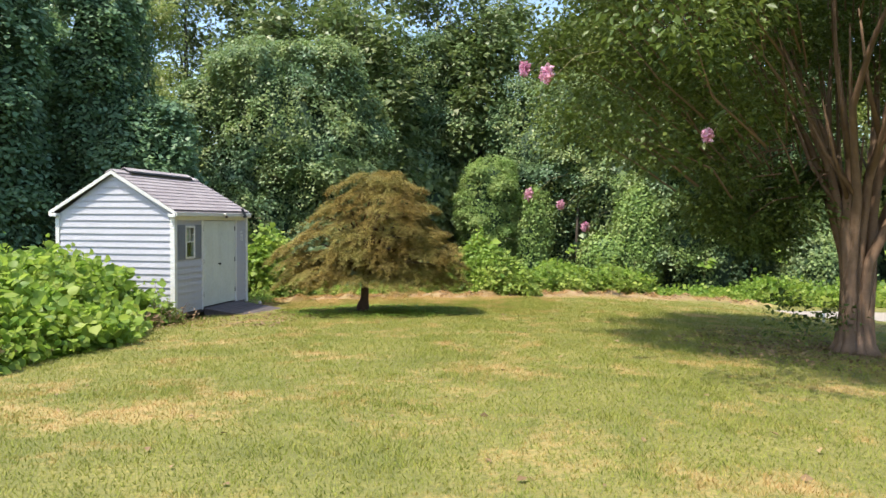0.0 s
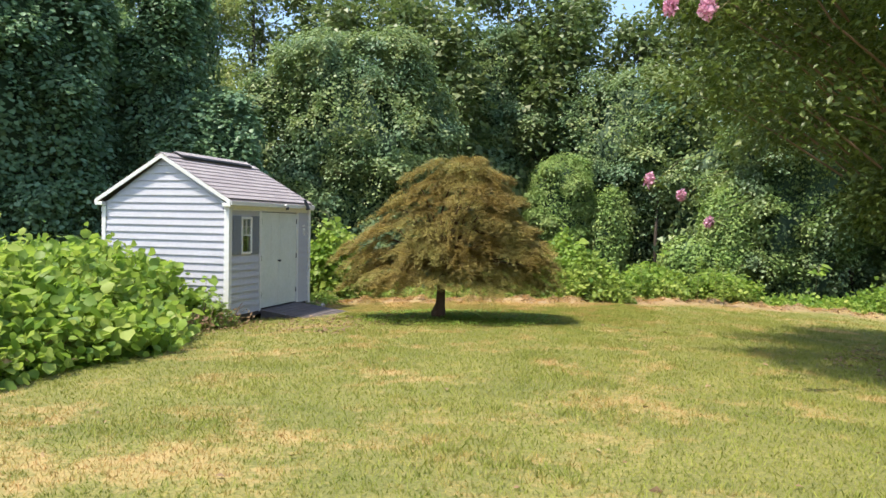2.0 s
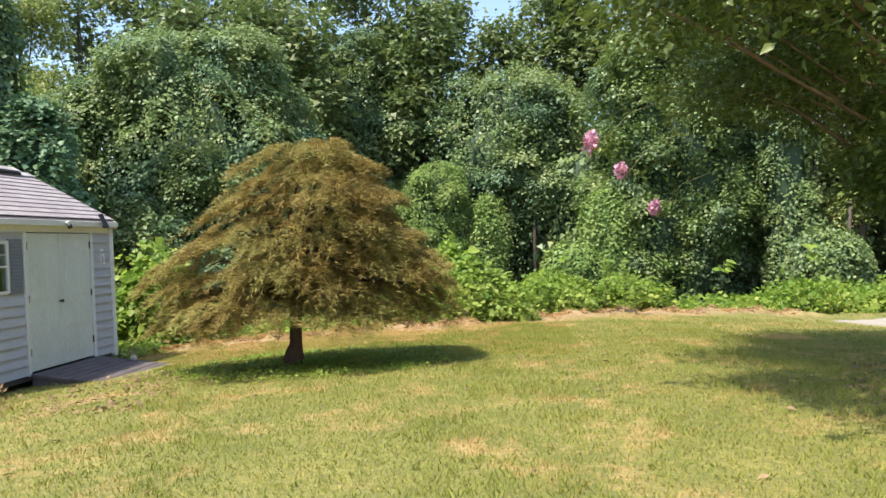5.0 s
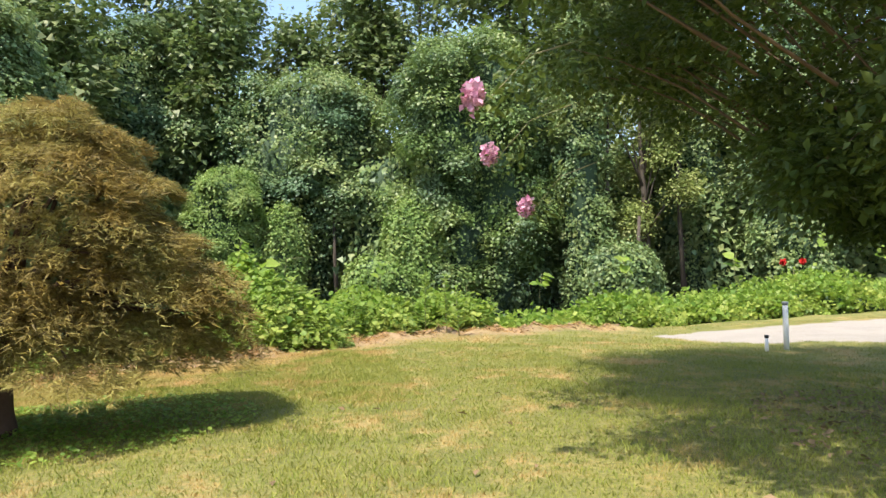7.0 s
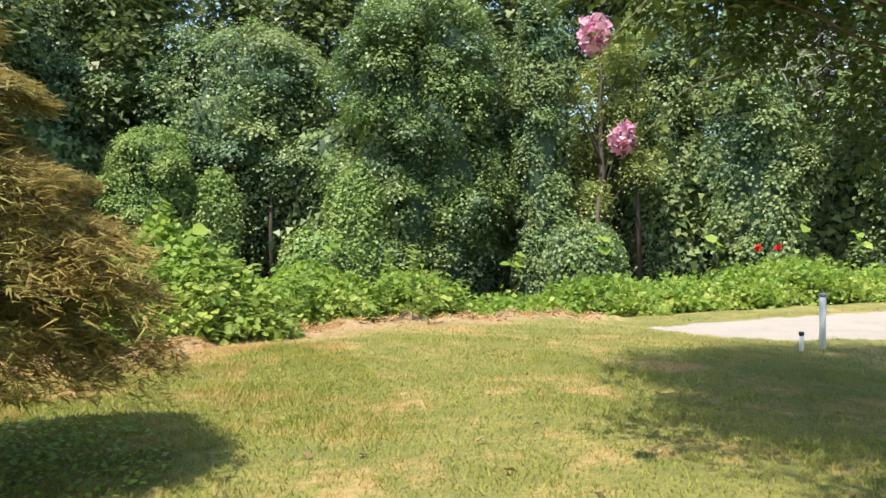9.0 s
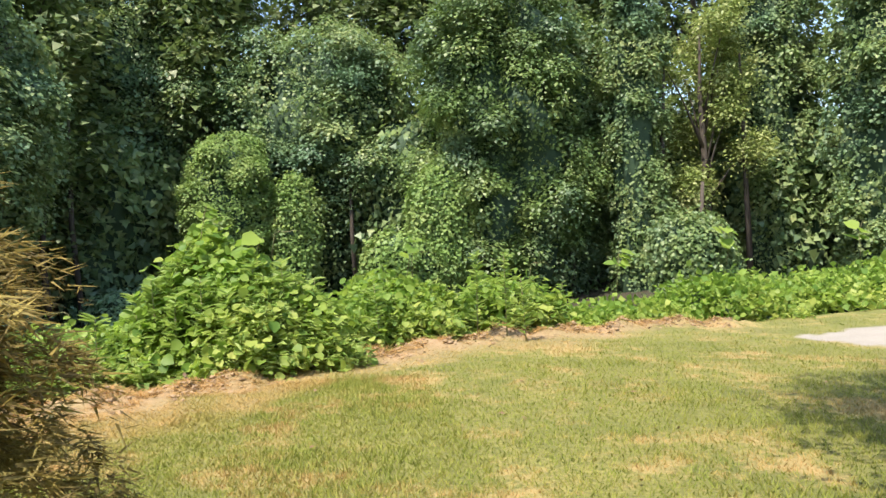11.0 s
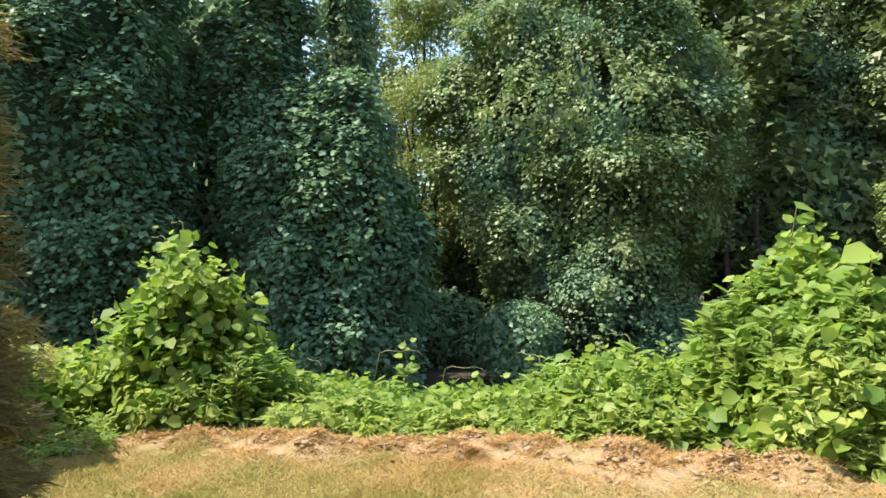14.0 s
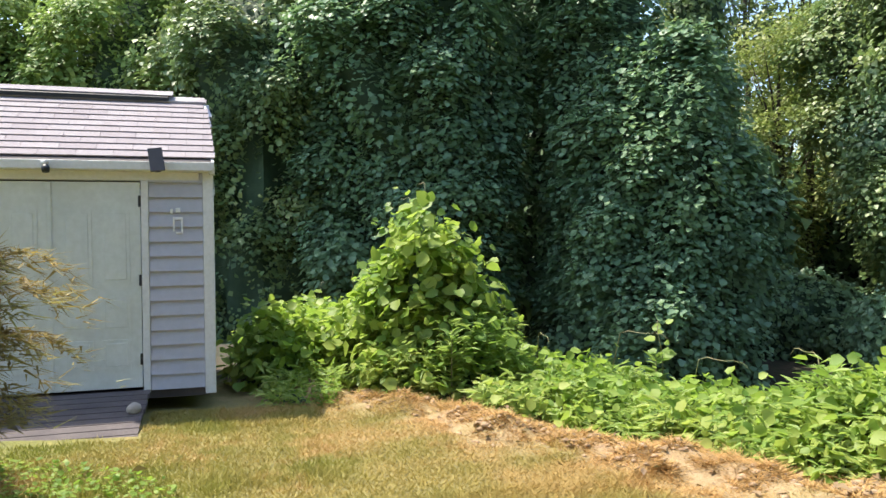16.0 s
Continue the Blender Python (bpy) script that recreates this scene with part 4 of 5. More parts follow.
def crape():
    x0, y0 = 11.95, -1.1
    z0 = float(ground_z(x0, y0))
    top = tagged(new("crape_myrtle"), "old crape myrtle with many fluted tan trunks and pink flowers", "tree")
    top.location = (x0, y0, z0)
    rs = np.random.default_rng(11)
    stems = []
    for k in range(11):
        a = k * 2 * math.pi / 11 + rs.uniform(-0.2, 0.2)
        inner = k % 3 == 2
        r0 = 0.09 if inner else rs.uniform(0.15, 0.20)
        sp = rs.uniform(0.5, 1.6)
        fork = rs.uniform(1.3, 2.1)
        pts, radii = [], []
        for j, (z, out) in enumerate([(-0.15, 0.16), (0.15, 0.04), (0.6, 0.0), (1.1, 0.0), (fork, 0.02), (fork + 0.55, 0.16), (fork + 1.1, 0.36), (fork + 1.8, 0.68), (fork + 2.6, 1.1), (fork + 3.4, 1.6)]):
            rr = r0 + out * (sp if j > 4 else 1)
            tw = a + 0.06 * j + (0.10 * math.sin(j * 1.3 + k * 2.1))
            pts.append((rr * math.cos(tw) + 0.02 * math.sin(z * 3 + k), rr * math.sin(tw) + 0.02 * math.cos(z * 2.6 + k * 2), z))
            radii.append([0.12, 0.088, 0.078, 0.074, 0.072, 0.060, 0.052, 0.044, 0.032, 0.014][j] * rs.uniform(0.9, 1.12))
        part("stem", tube(pts, radii, 12, flute=0.13), BARK_CRAPE, top, "smooth fluted tan stem")
        for q in range(2):
            b = a + rs.uniform(-0.9, 0.9)
            s = Vector(pts[5 + q])
            e = s + Vector((math.cos(b) * rs.uniform(0.4, 1.0), math.sin(b) * rs.uniform(0.4, 1.0), rs.uniform(1.2, 2.0)))
            part("limb", tube([s, s.lerp(e, 0.45) + Vector((0.08 * math.cos(b), 0.08 * math.sin(b), -0.02)), e], [0.04, 0.03, 0.012], 7), BARK_CRAPE, top)
    cs, rad = [], []
    while len(cs) < 330:
        a, q = rs.uniform(0, 2 * math.pi), math.sqrt(rs.uniform(0.0, 1))
        # crown stretched south to cast shade that belongs to another, unseen tree
        south = 1.35 if math.sin(a) < 0 else 1.0
        d = 5.0 * q
        u = rs.uniform(0, 1)
        lo = 2.5 + 0.6 * (1 - q) + rs.uniform(0, 0.5)
        if q > 0.72 and rs.uniform(0, 1) < 0.35:
            lo = 2.0
        hi = 8.6 - 1.8 * q ** 2
        z = lo + (hi - lo) * u ** 0.8
        d *= 0.72 + 0.28 * min(1, (z - 1.6) / 2.6)
        c = np.array([d * math.cos(a), d * math.sin(a) * south, z])
        # open on the south side, where the stems show
        ahead, aside = -0.315 * c[0] - 0.949 * c[1], abs(0.949 * c[0] - 0.315 * c[1])
        if ahead > -0.2 and aside < 1.0 and z < 5.4:
            continue
        if x0 + c[0] < 9.4 and z < 2.95:
            continue
        if (x0 + c[0] < 7.9 and z < 2.6) or (c[1] < -4.5 and z < 3.2) or (x0 + c[0] < 8.6 and y0 + c[1] < -5.5):
            continue
        cs.append(c)
        rad.append(rs.uniform(0.5, 0.95))
    # a low skirt of boughs hanging about the trunk on the lawn's side
    for k in range(20):
        a = rs.uniform(1.7, 3.5)
        d = rs.uniform(0.8, 2.4)
        cs.append(np.array([d * math.cos(a), d * math.sin(a), rs.uniform(1.25, 2.7) + 0.12 * d]))
        rad.append(rs.uniform(0.3, 0.5))
    cs, rad = np.array(cs), np.array(rad)
    bm = bmesh.new()
    for c in cs:
        s = Vector((c[0] * 0.62, c[1] * 0.62, max(2.3, c[2] * 0.72)))
        e = Vector(c)
        if c[2] < 3.0:
            s = Vector((c[0] * 0.5, c[1] * 0.5, c[2] + 0.5))
        side = Vector((-c[1], c[0], 0)) * (0.06 * math.sin(c[2] * 9))
        tube([s, s.lerp(e, 0.35) + side + Vector((0, 0, 0.12)), s.lerp(e, 0.7) + side * 0.4 + Vector((0, 0, 0.10)), e], [0.014, 0.011, 0.007, 0.003], 4, bm)
    tagged(part("branchwork", bm, BARK_CRAPE, top), kind="stuff")
    per = 9
    k = 30000
    idx = rs.integers(0, len(cs), k)
    dr = unit(rs.normal(0, 1, (k, 3)))
    P = cs[idx] + dr * (rad[idx] * rs.uniform(0.2, 1.0, k) ** 0.6)[:, None] * np.array([1, 1, 0.62])
    # low shoots by the trunk
    low = 45
    Q = np.stack([rs.uniform(-1.3, -0.2, low), rs.uniform(-0.9, 0.2, low), np.zeros(low)], 1)
    Q[:, 2] = 0.55 + 0.25 * np.abs(Q[:, 0]) * rs.uniform(-0.7, 1.6, low)
    P = np.concatenate([P, Q])
    dr = np.concatenate([dr, unit(rs.normal(0, 1, (low, 3)))])
    P, N = np.repeat(P, per, 0), np.repeat(dr, per, 0)
    P = P + rng.normal(0, 0.11, P.shape)
    leaves("foliage", P, unit(N * 0.4 + np.array([0, 0, 0.7])), 0.088, CRAPE, top, N + np.array([0, 0, -0.2]), wide=0.55, jitter=0.5)
    for bx, by, bz, br in ((7.50, 0.10, 2.20, 0.075), (7.93, 0.62, 1.81, 0.072), (7.05, -1.40, 2.33, 0.075), (7.50, -4.73, 3.57, 0.09), (7.2, -4.2, 3.75, 0.07), (9.3, -4.3, 2.9, 0.07)):
        n = 260
        d = unit(rs.normal(0, 1, (n, 3)))
        p = d * (rs.uniform(0.2, 1, n) * br * 0.85)[:, None] * np.array([1, 1, 1.35]) + np.array([bx - x0, by - y0, bz - z0])
        fl = leaves("blossom", p, d, 0.038, PINK, top, d, wide=0.9, jitter=0.6)
        fl["label"] = "pink flower cluster"
        s = Vector((bx - x0, by - y0, bz - z0 - 0.1))
        e = Vector((s.x * 0.86, s.y * 0.86, s.z + 0.45))
        part("flower_stem", tube([s, s.lerp(e, 0.5) + Vector((0, 0, 0.12)), e], [0.0025, 0.004, 0.006], 5), STEM, top)
        n = 90
        tt = rs.uniform(0, 1, n)
        p = np.array(s)[None] * (1 - tt)[:, None] + np.array(e)[None] * tt[:, None] + rs.normal(0, 0.08, (n, 3)) * (0.5 + tt)[:, None]
        leaves("flower_stem_leaves", p, np.tile([0, 0, 1.0], (n, 1)), 0.075, CRAPE, top, wide=0.5)


def weed(x, y, h, seed=0, lean=0.0):
    """A tall upright weed with long narrow leaves."""
    z = float(ground_z(x, y))
    rs = np.random.default_rng(seed)
    top = tagged(new("tall_weed"), "tall leafy green weed standing in the kudzu", "weed", "weeds along the bank")
    top.location = (x, y, z)
    part("stem", tube([(0, 0, -0.05), (lean * 0.4, 0, h * 0.5), (lean, 0, h)], [0.009, 0.007, 0.003], 5), STEM, top)
    n = int(60 * h + 20)
    t = rs.uniform(0.1, 1, n)
    a = rs.uniform(0, 2 * np.pi, n)
    P = np.stack([lean * t + 0.0 * a, 0 * a, h * t], 1)
    D = np.stack([np.cos(a), np.sin(a), rs.uniform(-0.3, 0.6, n)], 1)
    leaves("leaves", P, np.stack([-np.cos(a) * 0.4, -np.sin(a) * 0.4, np.ones(n)], 1), 0.15, WEED, top, D, wide=0.22, shape=6, jitter=0.15)


def shoot(x, y, z, h, lean=0.0, size=0.17, seed=0, count=9):
    """A young vine shoot standing free of the heap, with a few large flat leaves near its tip."""
    rs = np.random.default_rng(seed + 900)
    top = tagged(new("kudzu_shoot"), "upright kudzu shoot with a few large pale leaves at its tip", "vine", "kudzu shoots")
    top.location = (x, y, z)
    pts = [(lean * q * q, 0.04 * math.sin(q * 5 + seed), h * q) for q in (-0.3, 0.2, 0.5, 0.8, 1.0)]
    part("stem", tube(pts, [0.008, 0.007, 0.006, 0.005, 0.003], 5), STEM, top)
    q = rs.uniform(0.35, 1.0, count)
    a = rs.uniform(0, 2 * np.pi, count)
    P = np.stack([lean * q * q + 0.05 * np.cos(a), 0.05 * np.sin(a), h * q], 1)
    leaves("leaves", P, np.stack([0.5 * np.ones(count), -0.6 * np.ones(count), np.ones(count)], 1), size, KUDZU, top, np.stack([np.cos(a), np.sin(a), rs.uniform(-0.4, 0.3, count)], 1), wide=0.95, shape=6, jitter=0.3)


def tendril(x, y, z, dx, dy, seed=0):
    rs = np.random.default_rng(seed)
    pts = [(x, y, z - 0.25)]
    for i in range(7):
        u = (i + 1) / 7
        pts.append((x + dx * u, y + dy * u, z + 0.12 * math.sin(u * 3.0) + 0.03 * math.sin(u * 9)))
    bm = tube(pts, [0.005] * 2 + [0.004] * 3 + [0.003] * 3, 5)
    tagged(part("vine_tendril", bm, STEM), "thin curling vine runner reaching above the kudzu", "vine", "vine runners")


def post(name, label, x, y, h, r, cap):
    z = float(ground_z(x, y))
    top = tagged(new(name), label, "post")
    top.location = (x, y, z)
    part("pipe", tube([(0, 0, -0.1), (0, 0, h * 0.5), (0, 0, h)], [r, r, r], 14), PIPE, top)
    if cap:
        part("cap", tube([(0, 0, h), (0, 0, h + 0.01), (0, 0, h + 0.05), (0, 0, h + 0.055)], [r, r * 1.2, r * 1.2, r * 0.9], 14), cap, top)



# ---- the place ----
shed()
shed_ramp()
crape()
maple()
post("utility_pipe", "upright white plastic pipe with a grey cap beside the gravel drive", 13.95, 5.8, 0.76, 0.045, SHUTTER)
post("short_pipe", "short white pipe stub with a black cap in the grass", 13.55, 5.75, 0.22, 0.03, BLACK)

WALL = "tall tree completely covered in hanging green kudzu"
VINE = "tall tree draped in sunlit and shaded green vines"
# near shaded wall of vines beyond the shed
draped("kudzu_tree", WALL, -14.6, 9.0, 3.4, 13.5, VINE_SHADE, 62000, 0.17, shape=5, seed=1, ridges=4, zbase=-2.6, domes=46)
draped("kudzu_tree", WALL, -17.5, 4.5, 3.6, 10.5, VINE_GREEN, 24000, 0.2, seed=2, ridges=5, zbase=-2.6, domes=26, gaps=0.35)
draped("kudzu_tree", WALL, -11.9, 13.9, 1.5, 12.5, VINE_SHADE, 26000, 0.165, shape=5, seed=3, ridges=3, taper=-0.3, zbase=-2.6, domes=26)
draped("kudzu_tree", WALL, -10.2, 14.7, 2.35, 6.5, VINE_SHADE, 38000, 0.165, shape=5, seed=4, ridges=3, taper=-0.1, zbase=-2.6, domes=30)
# pale leaf tone stands for the sunlight on these two far crowns
draped("kudzu_tree", WALL, -21.5, 1.5, 4.6, 11.5, VINE_DOME, 26000, 0.22, seed=5, zbase=-2.6, domes=26)
draped("kudzu_tree", WALL, -24.0, -5.5, 4.4, 11.5, VINE_DOME, 16000, 0.24, seed=90, zbase=-2.6, domes=24)
draped("kudzu_tree", WALL, -12.9, 17.8, 0.9, 12.8, VINE_GREEN, 9000, 0.19, seed=6, taper=0.0)
# middle and right
draped("vine_draped_tree", VINE, -8.2, 25.6, 4.9, 11.3, VINE_GREEN, 62000, 0.19, seed=7, ridges=6, bump=0.26, taper=0.35, domes=52)
draped("vine_draped_tree", VINE, -4.6, 41.0, 4.5, 15.4, VINE_GREEN, 46000, 0.23, seed=8, ridges=5, bump=0.28, taper=0.6, domes=44)
draped("vine_draped_tree", VINE, 6.2, 40.5, 5.0, 12.2, VINE_GREEN, 34000, 0.22, seed=9, ridges=4, bump=0.26, taper=0.5, domes=44)
draped("vine_dome", "rounded small tree hidden under a smooth dome of light green vines", 1.5, 35.2, 2.3, 6.1, VINE_DOME, 24000, 0.14, seed=10, ridges=3, bump=0.10, category="tree", domes=14)
draped("vine_dome", "low drooping lobe of light green vines", 4.6, 34.9, 1.1, 3.9, VINE_DOME, 8000, 0.16, seed=11, ridges=2, bump=0.12, category="tree")
draped("vine_dome", "small vine-covered sapling with a pointed round top", 11.0, 30.2, 1.35, 3.85, VINE_DOME, 15000, 0.135, seed=12, ridges=3, bump=0.14)
draped("vine_dome", "spreading skirt of light vines", 9.3, 30.2, 1.9, 1.1, VINE_DOME, 9000, 0.15, seed=13, ridges=3, bump=0.2)
draped("vine_draped_tree", VINE, 19.6, 29.8, 1.3, 13.0, VINE_GREEN, 12000, 0.18, seed=14, taper=0.0, domes=24)
draped("vine_draped_tree", VINE, 27.2, 31.8, 2.2, 14.0, VINE_GREEN, 20000, 0.19, seed=15, taper=0.1, domes=26)
draped("vine_draped_tree", VINE, 28.2, 25.2, 2.1, 12.0, VINE_GREEN, 20000, 0.19, seed=16, taper=0.1, gaps=0.2, domes=26)
draped("vine_draped_tree", VINE, 33.5, 21.0, 3.0, 13.0, VINE_GREEN, 22000, 0.2, seed=17, gaps=0.2, domes=30)
draped("vine_draped_tree", VINE, 17.0, 33.5, 3.0, 9.5, VINE_GREEN, 20000, 0.2, seed=18, gaps=0.3, domes=30)
draped("vine_mound_bush", "low bush under pale green vines at the wood's edge", 19.2, 24.2, 1.6, 1.3, VINE_GREEN, 9000, 0.14, seed=19, ridges=3, category="bush")
draped("round_bush", "dark round bush at the foot of the kudzu wall", -6.9, 19.3, 1.25, -0.05, VINE_SHADE, 6500, 0.13, seed=20, ridges=2, bump=0.08, category="bush")

LIGHT = "tall light green broad-leaved tree at the edge of the woods"
draped("broadleaf_tree", LIGHT, 14.7, 32.4, 4.1, 12.6, TREE_LIGHT, 40000, 0.19, seed=21, ridges=6, bump=0.3, taper=0.3, gaps=0.25, domes=60)
airy("yellow_green_tree", "slender tree with pale yellow-green sprays of leaves", 22.9, 29.8, 3.0, 10.5, TREE_YELLOW, 20000, 0.17, seed=22, low=0.35, lobes=22, lobe=0.3)
airy("broadleaf_tree", LIGHT, -18.6, 27.5, 3.2, 15.0, TREE_YELLOW, 26000, 0.19, seed=23, low=0.2, lobes=26)
airy("broadleaf_tree", LIGHT, -14.5, 22.5, 2.6, 9.0, TREE_YELLOW, 14000, 0.17, seed=24, low=0.15)
BACKT = "tall thin-leaved woodland tree"
for i, (bx, by, br, bz) in enumerate([(-7.0, 33.5, 4.0, 16.5), (-12.5, 31.5, 3.4, 15.0), (1.2, 46.0, 3.6, 19.0), (9.5, 46.0, 3.6, 20.0), (19.0, 36.0, 4.0, 19.0), (26.0, 36, 4.0, 19.0), (-30, 34, 5, 22), (-23, 40, 5, 23.5), (-15.5, 37, 4, 20.0), (-9.5, 38.5, 4.5, 22.5), (-3.5, 43, 4.5, 22.8), (-0.5, 41, 3.6, 18.0), (5.6, 44.0, 2.2, 16.5), (10.5, 43, 3.4, 19.0),
                                      (14, 44, 4.2, 23.5), (19, 40, 4.2, 24), (25, 42, 5, 24), (31, 38, 5, 24), (37, 32, 5, 23), (40, 24, 5, 22), (-27, 20, 5, 22), (-31, 10, 6, 22), (-32, -2, 6, 21), (43, 15, 5, 21), (34, 28, 4, 20)]):
    airy("woodland_tree", BACKT, bx, by, br, bz, TREE_BACK, 13000, 0.36, seed=30 + i, low=0.12, lobes=46, lobe=0.36, shape=3)
# screen of lower growth behind
for i, (bx, by, br, bz) in enumerate([(-20, 33, 5, 6), (-12, 33, 4, 6), (-5.5, 37, 4, 7), (2, 42, 4, 8), (11, 39, 4, 7.5), (17, 38, 4, 7), (23, 36, 4, 7), (29, 33, 4, 6), (35, 27, 4, 6), (38, 19, 4, 5), (-24, 14, 5, 9), (-25, 24, 5, 8), (-17.0, 14.5, 3.0, 12.5), (-16, 20, 3.0, 5.5)]):
    draped("undergrowth", "dark woodland undergrowth in deep shade", bx, by, br, bz, VINE_SHADE if bx < -8 else VINE_GREEN, 6500, 0.36, seed=60 + i, gaps=0.2, category="bush", shape=3)


for i, (bx, by, br, bz) in enumerate([(-10.5, 21.5, 1.5, -0.9), (-12.2, 20.5, 2.0, 0.2), (-4.0, 24.0, 1.4, -1.2), (-1.5, 28.5, 1.6, -0.7)]):
    draped("undergrowth", "low dark woodland bush", bx, by, br, bz, VINE_SHADE, 5000, 0.15, seed=80 + i, gaps=0.3, category="bush")


def slim_trunks():
    rs = np.random.default_rng(3)
    for i, (bx, by) in enumerate([(-5.2, 31.0), (-4.4, 32.5), (-5.9, 33), (7.4, 36.5), (17.2, 31.6), (20.9, 29.6), (21.6, 30.5), (24.8, 29.5), (25.6, 31), (29.8, 27.5)]):
        h = rs.uniform(7, 11)
        t = tagged(part("tree_trunk", tube([(0, 0, -0.3), (rs.uniform(-.3, .3), 0, h * 0.5), (rs.uniform(-.6, .6), 0, h)], [0.14, 0.11, 0.05], 8), BARK), "slim bare trunk in the shade of the woods", "tree trunk", "slim trunks in the woods")
        t.location = (bx, by, -2.6)
    t = tagged(new("dead_trunk"), "brown dead trunk partly wrapped in ivy", "tree trunk")
    t.location = (21.2, 27.4, -2.4)
    part("bark", tube([(0, 0, -0.3), (0.12, 0, 2.5), (0.3, 0, 5)], [0.10, 0.09, 0.07], 10, flute=0.08), BARK, t)


slim_trunks()


def dead_branches():
    rs = np.random.default_rng(8)
    bm = bmesh.new()
    for k in range(34):
        a = rs.uniform(-1.4, 1.4)
        s = Vector((rs.uniform(-1.2, 1.2), rs.uniform(-0.5, 0.5), rs.uniform(-1.2, 1.0)))
        e = s + Vector((math.sin(a) * rs.uniform(0.6, 1.8), rs.uniform(-0.6, 0.3), math.cos(a) * rs.uniform(0.2, 0.9) - 0.2))
        m = s.lerp(e, 0.5) + Vector((0, 0, 0.2))
        tube([s, m, e], [0.03, 0.02, 0.008], 5, bm)
        tube([m, m + Vector((rs.uniform(-0.5, 0.5), -0.2, rs.uniform(-0.3, 0.5)))], [0.014, 0.006], 4, bm)
    ob = tagged(part("dead_branches", bm, TWIG_GREY), "tangle of bare grey dead branches in the woods", "branches", kind="stuff")
    ob.location = DEAD


DEAD = (25.9, 19.6, 7.0)
dead_branches()
RED_AT = (22.2, 17.1, 0.30)
top = tagged(new("red_flowers"), "two bright red blooms in the undergrowth", "flower")
top.location = RED_AT
for dx, dy in ((-0.35, 0.15), (0.35, -0.1)):
    d = unit(rng.normal(0, 1, (160, 3)))
    leaves("bloom", d * 0.045 + np.array([dx * 0.8, dy, 0.22]), d, 0.09, RED, top, d)
part("stem", tube([(0, 0, -1.2), (0, 0, 0), (0.3, 0, 0.3)], [0.02, 0.015, 0.01], 5), STEM, top)

# kudzu on the bank
K = "sprawling heap of bright green broad-leaved kudzu"
mound("kudzu_mound", "large pointed mound of bright kudzu at the lawn's edge", 5.0, 8.2, 1.5, 1.2, 1.66, KUDZU, 9000, 0.115, shape=6, fine=18000, seed=1, sharp=0.8)
mound("kudzu_mound", "pointed tower of bright kudzu leaves near the shed", -0.45, 5.28, 0.62, 0.55, 1.90, KUDZU, 3300, 0.135, shape=6, seed=2, sharp=0.8, pw=0.33)
mound("kudzu_mound", "leafy green thicket at the foot of the kudzu tower", -0.55, 5.35, 0.95, 0.8, 1.25, KUDZU, 2600, 0.10, shape=6, fine=5000, seed=72)
mound("kudzu_patch", K, 7.2, 9.9, 1.0, 0.8, 1.1, KUDZU, 3863, 0.11, shape=6, fine=4200, seed=3)
mound("kudzu_patch", K, 9.0, 10.6, 0.8, 0.6, 0.8, KUDZU, 2392, 0.11, shape=6, fine=2600, seed=4)
mound("kudzu_patch", K, 6.1, 8.9, 0.7, 0.6, 0.65, KUDZU, 2300, 0.11, shape=6, seed=41)
mound("kudzu_patch", K, -1.9, 4.75, 1.3, 0.7, 0.75, KUDZU, 3909, 0.11, shape=6, seed=5)
mound("kudzu_patch", K, -3.6, 4.6, 1.3, 0.9, 0.7, KUDZU, 3449, 0.11, shape=6, seed=6)
mound("kudzu_patch", K, 0.7, 6.35, 1.1, 0.8, 0.55, KUDZU, 3588, 0.085, shape=6, fine=3900, seed=7)
mound("kudzu_patch", K, 2.1, 7.05, 1.2, 0.8, 0.55, KUDZU, 4065, 0.085, shape=6, fine=4420, seed=8)
mound("kudzu_patch", K, 3.5, 7.55, 1.0, 0.8, 0.75, KUDZU, 3827, 0.085, shape=6, fine=4160, seed=9)
mound("kudzu_patch", K, 3.1, 8.8, 1.8, 1.2, 0.5, KUDZU, 4140, 0.11, shape=6, seed=10)
mound("kudzu_patch", K, 0.6, 8.0, 1.8, 1.2, 0.5, KUDZU, 4140, 0.11, shape=6, seed=11)
for i, (bx, by, br, bh) in enumerate([(10.7, 12.2, 0.7, 0.35), (12.3, 13.0, 1.1, 0.5), (14.3, 13.2, 1.3, 0.95), (16.8, 13.9, 1.5, 0.8), (19.2, 14.3, 1.5, 1.05), (21.5, 14.9, 1.8, 1.3), (24.2, 15.6, 2.0, 1.0), (27.5, 16.4, 2.3, 1.2), (12.0, 14.9, 1.8, 0.55), (15.5, 15.6, 2.0, 0.9), (19.5, 17.0, 2.4, 1.1), (24, 18.5, 2.6, 1.1), (30, 18, 3, 1.4)]):
    mound("kudzu_bank", "long bank of bright green kudzu beside the gravel drive", bx, by, br, br * 0.75, bh, KUDZU, int(2300 * br), 0.14, seed=20 + i, rough=0.5, fine=int(900 * br))
mound("kudzu_patch", K, -1.35, 3.8, 0.5, 0.4, 0.8, KUDZU, 900, 0.11, shape=6, seed=77)
mound("low_weeds", "low matted weeds beside the shed wall", -0.35, 3.95, 0.6, 0.35, 0.10, KUDZU, 500, 0.05, seed=75, fine=400)
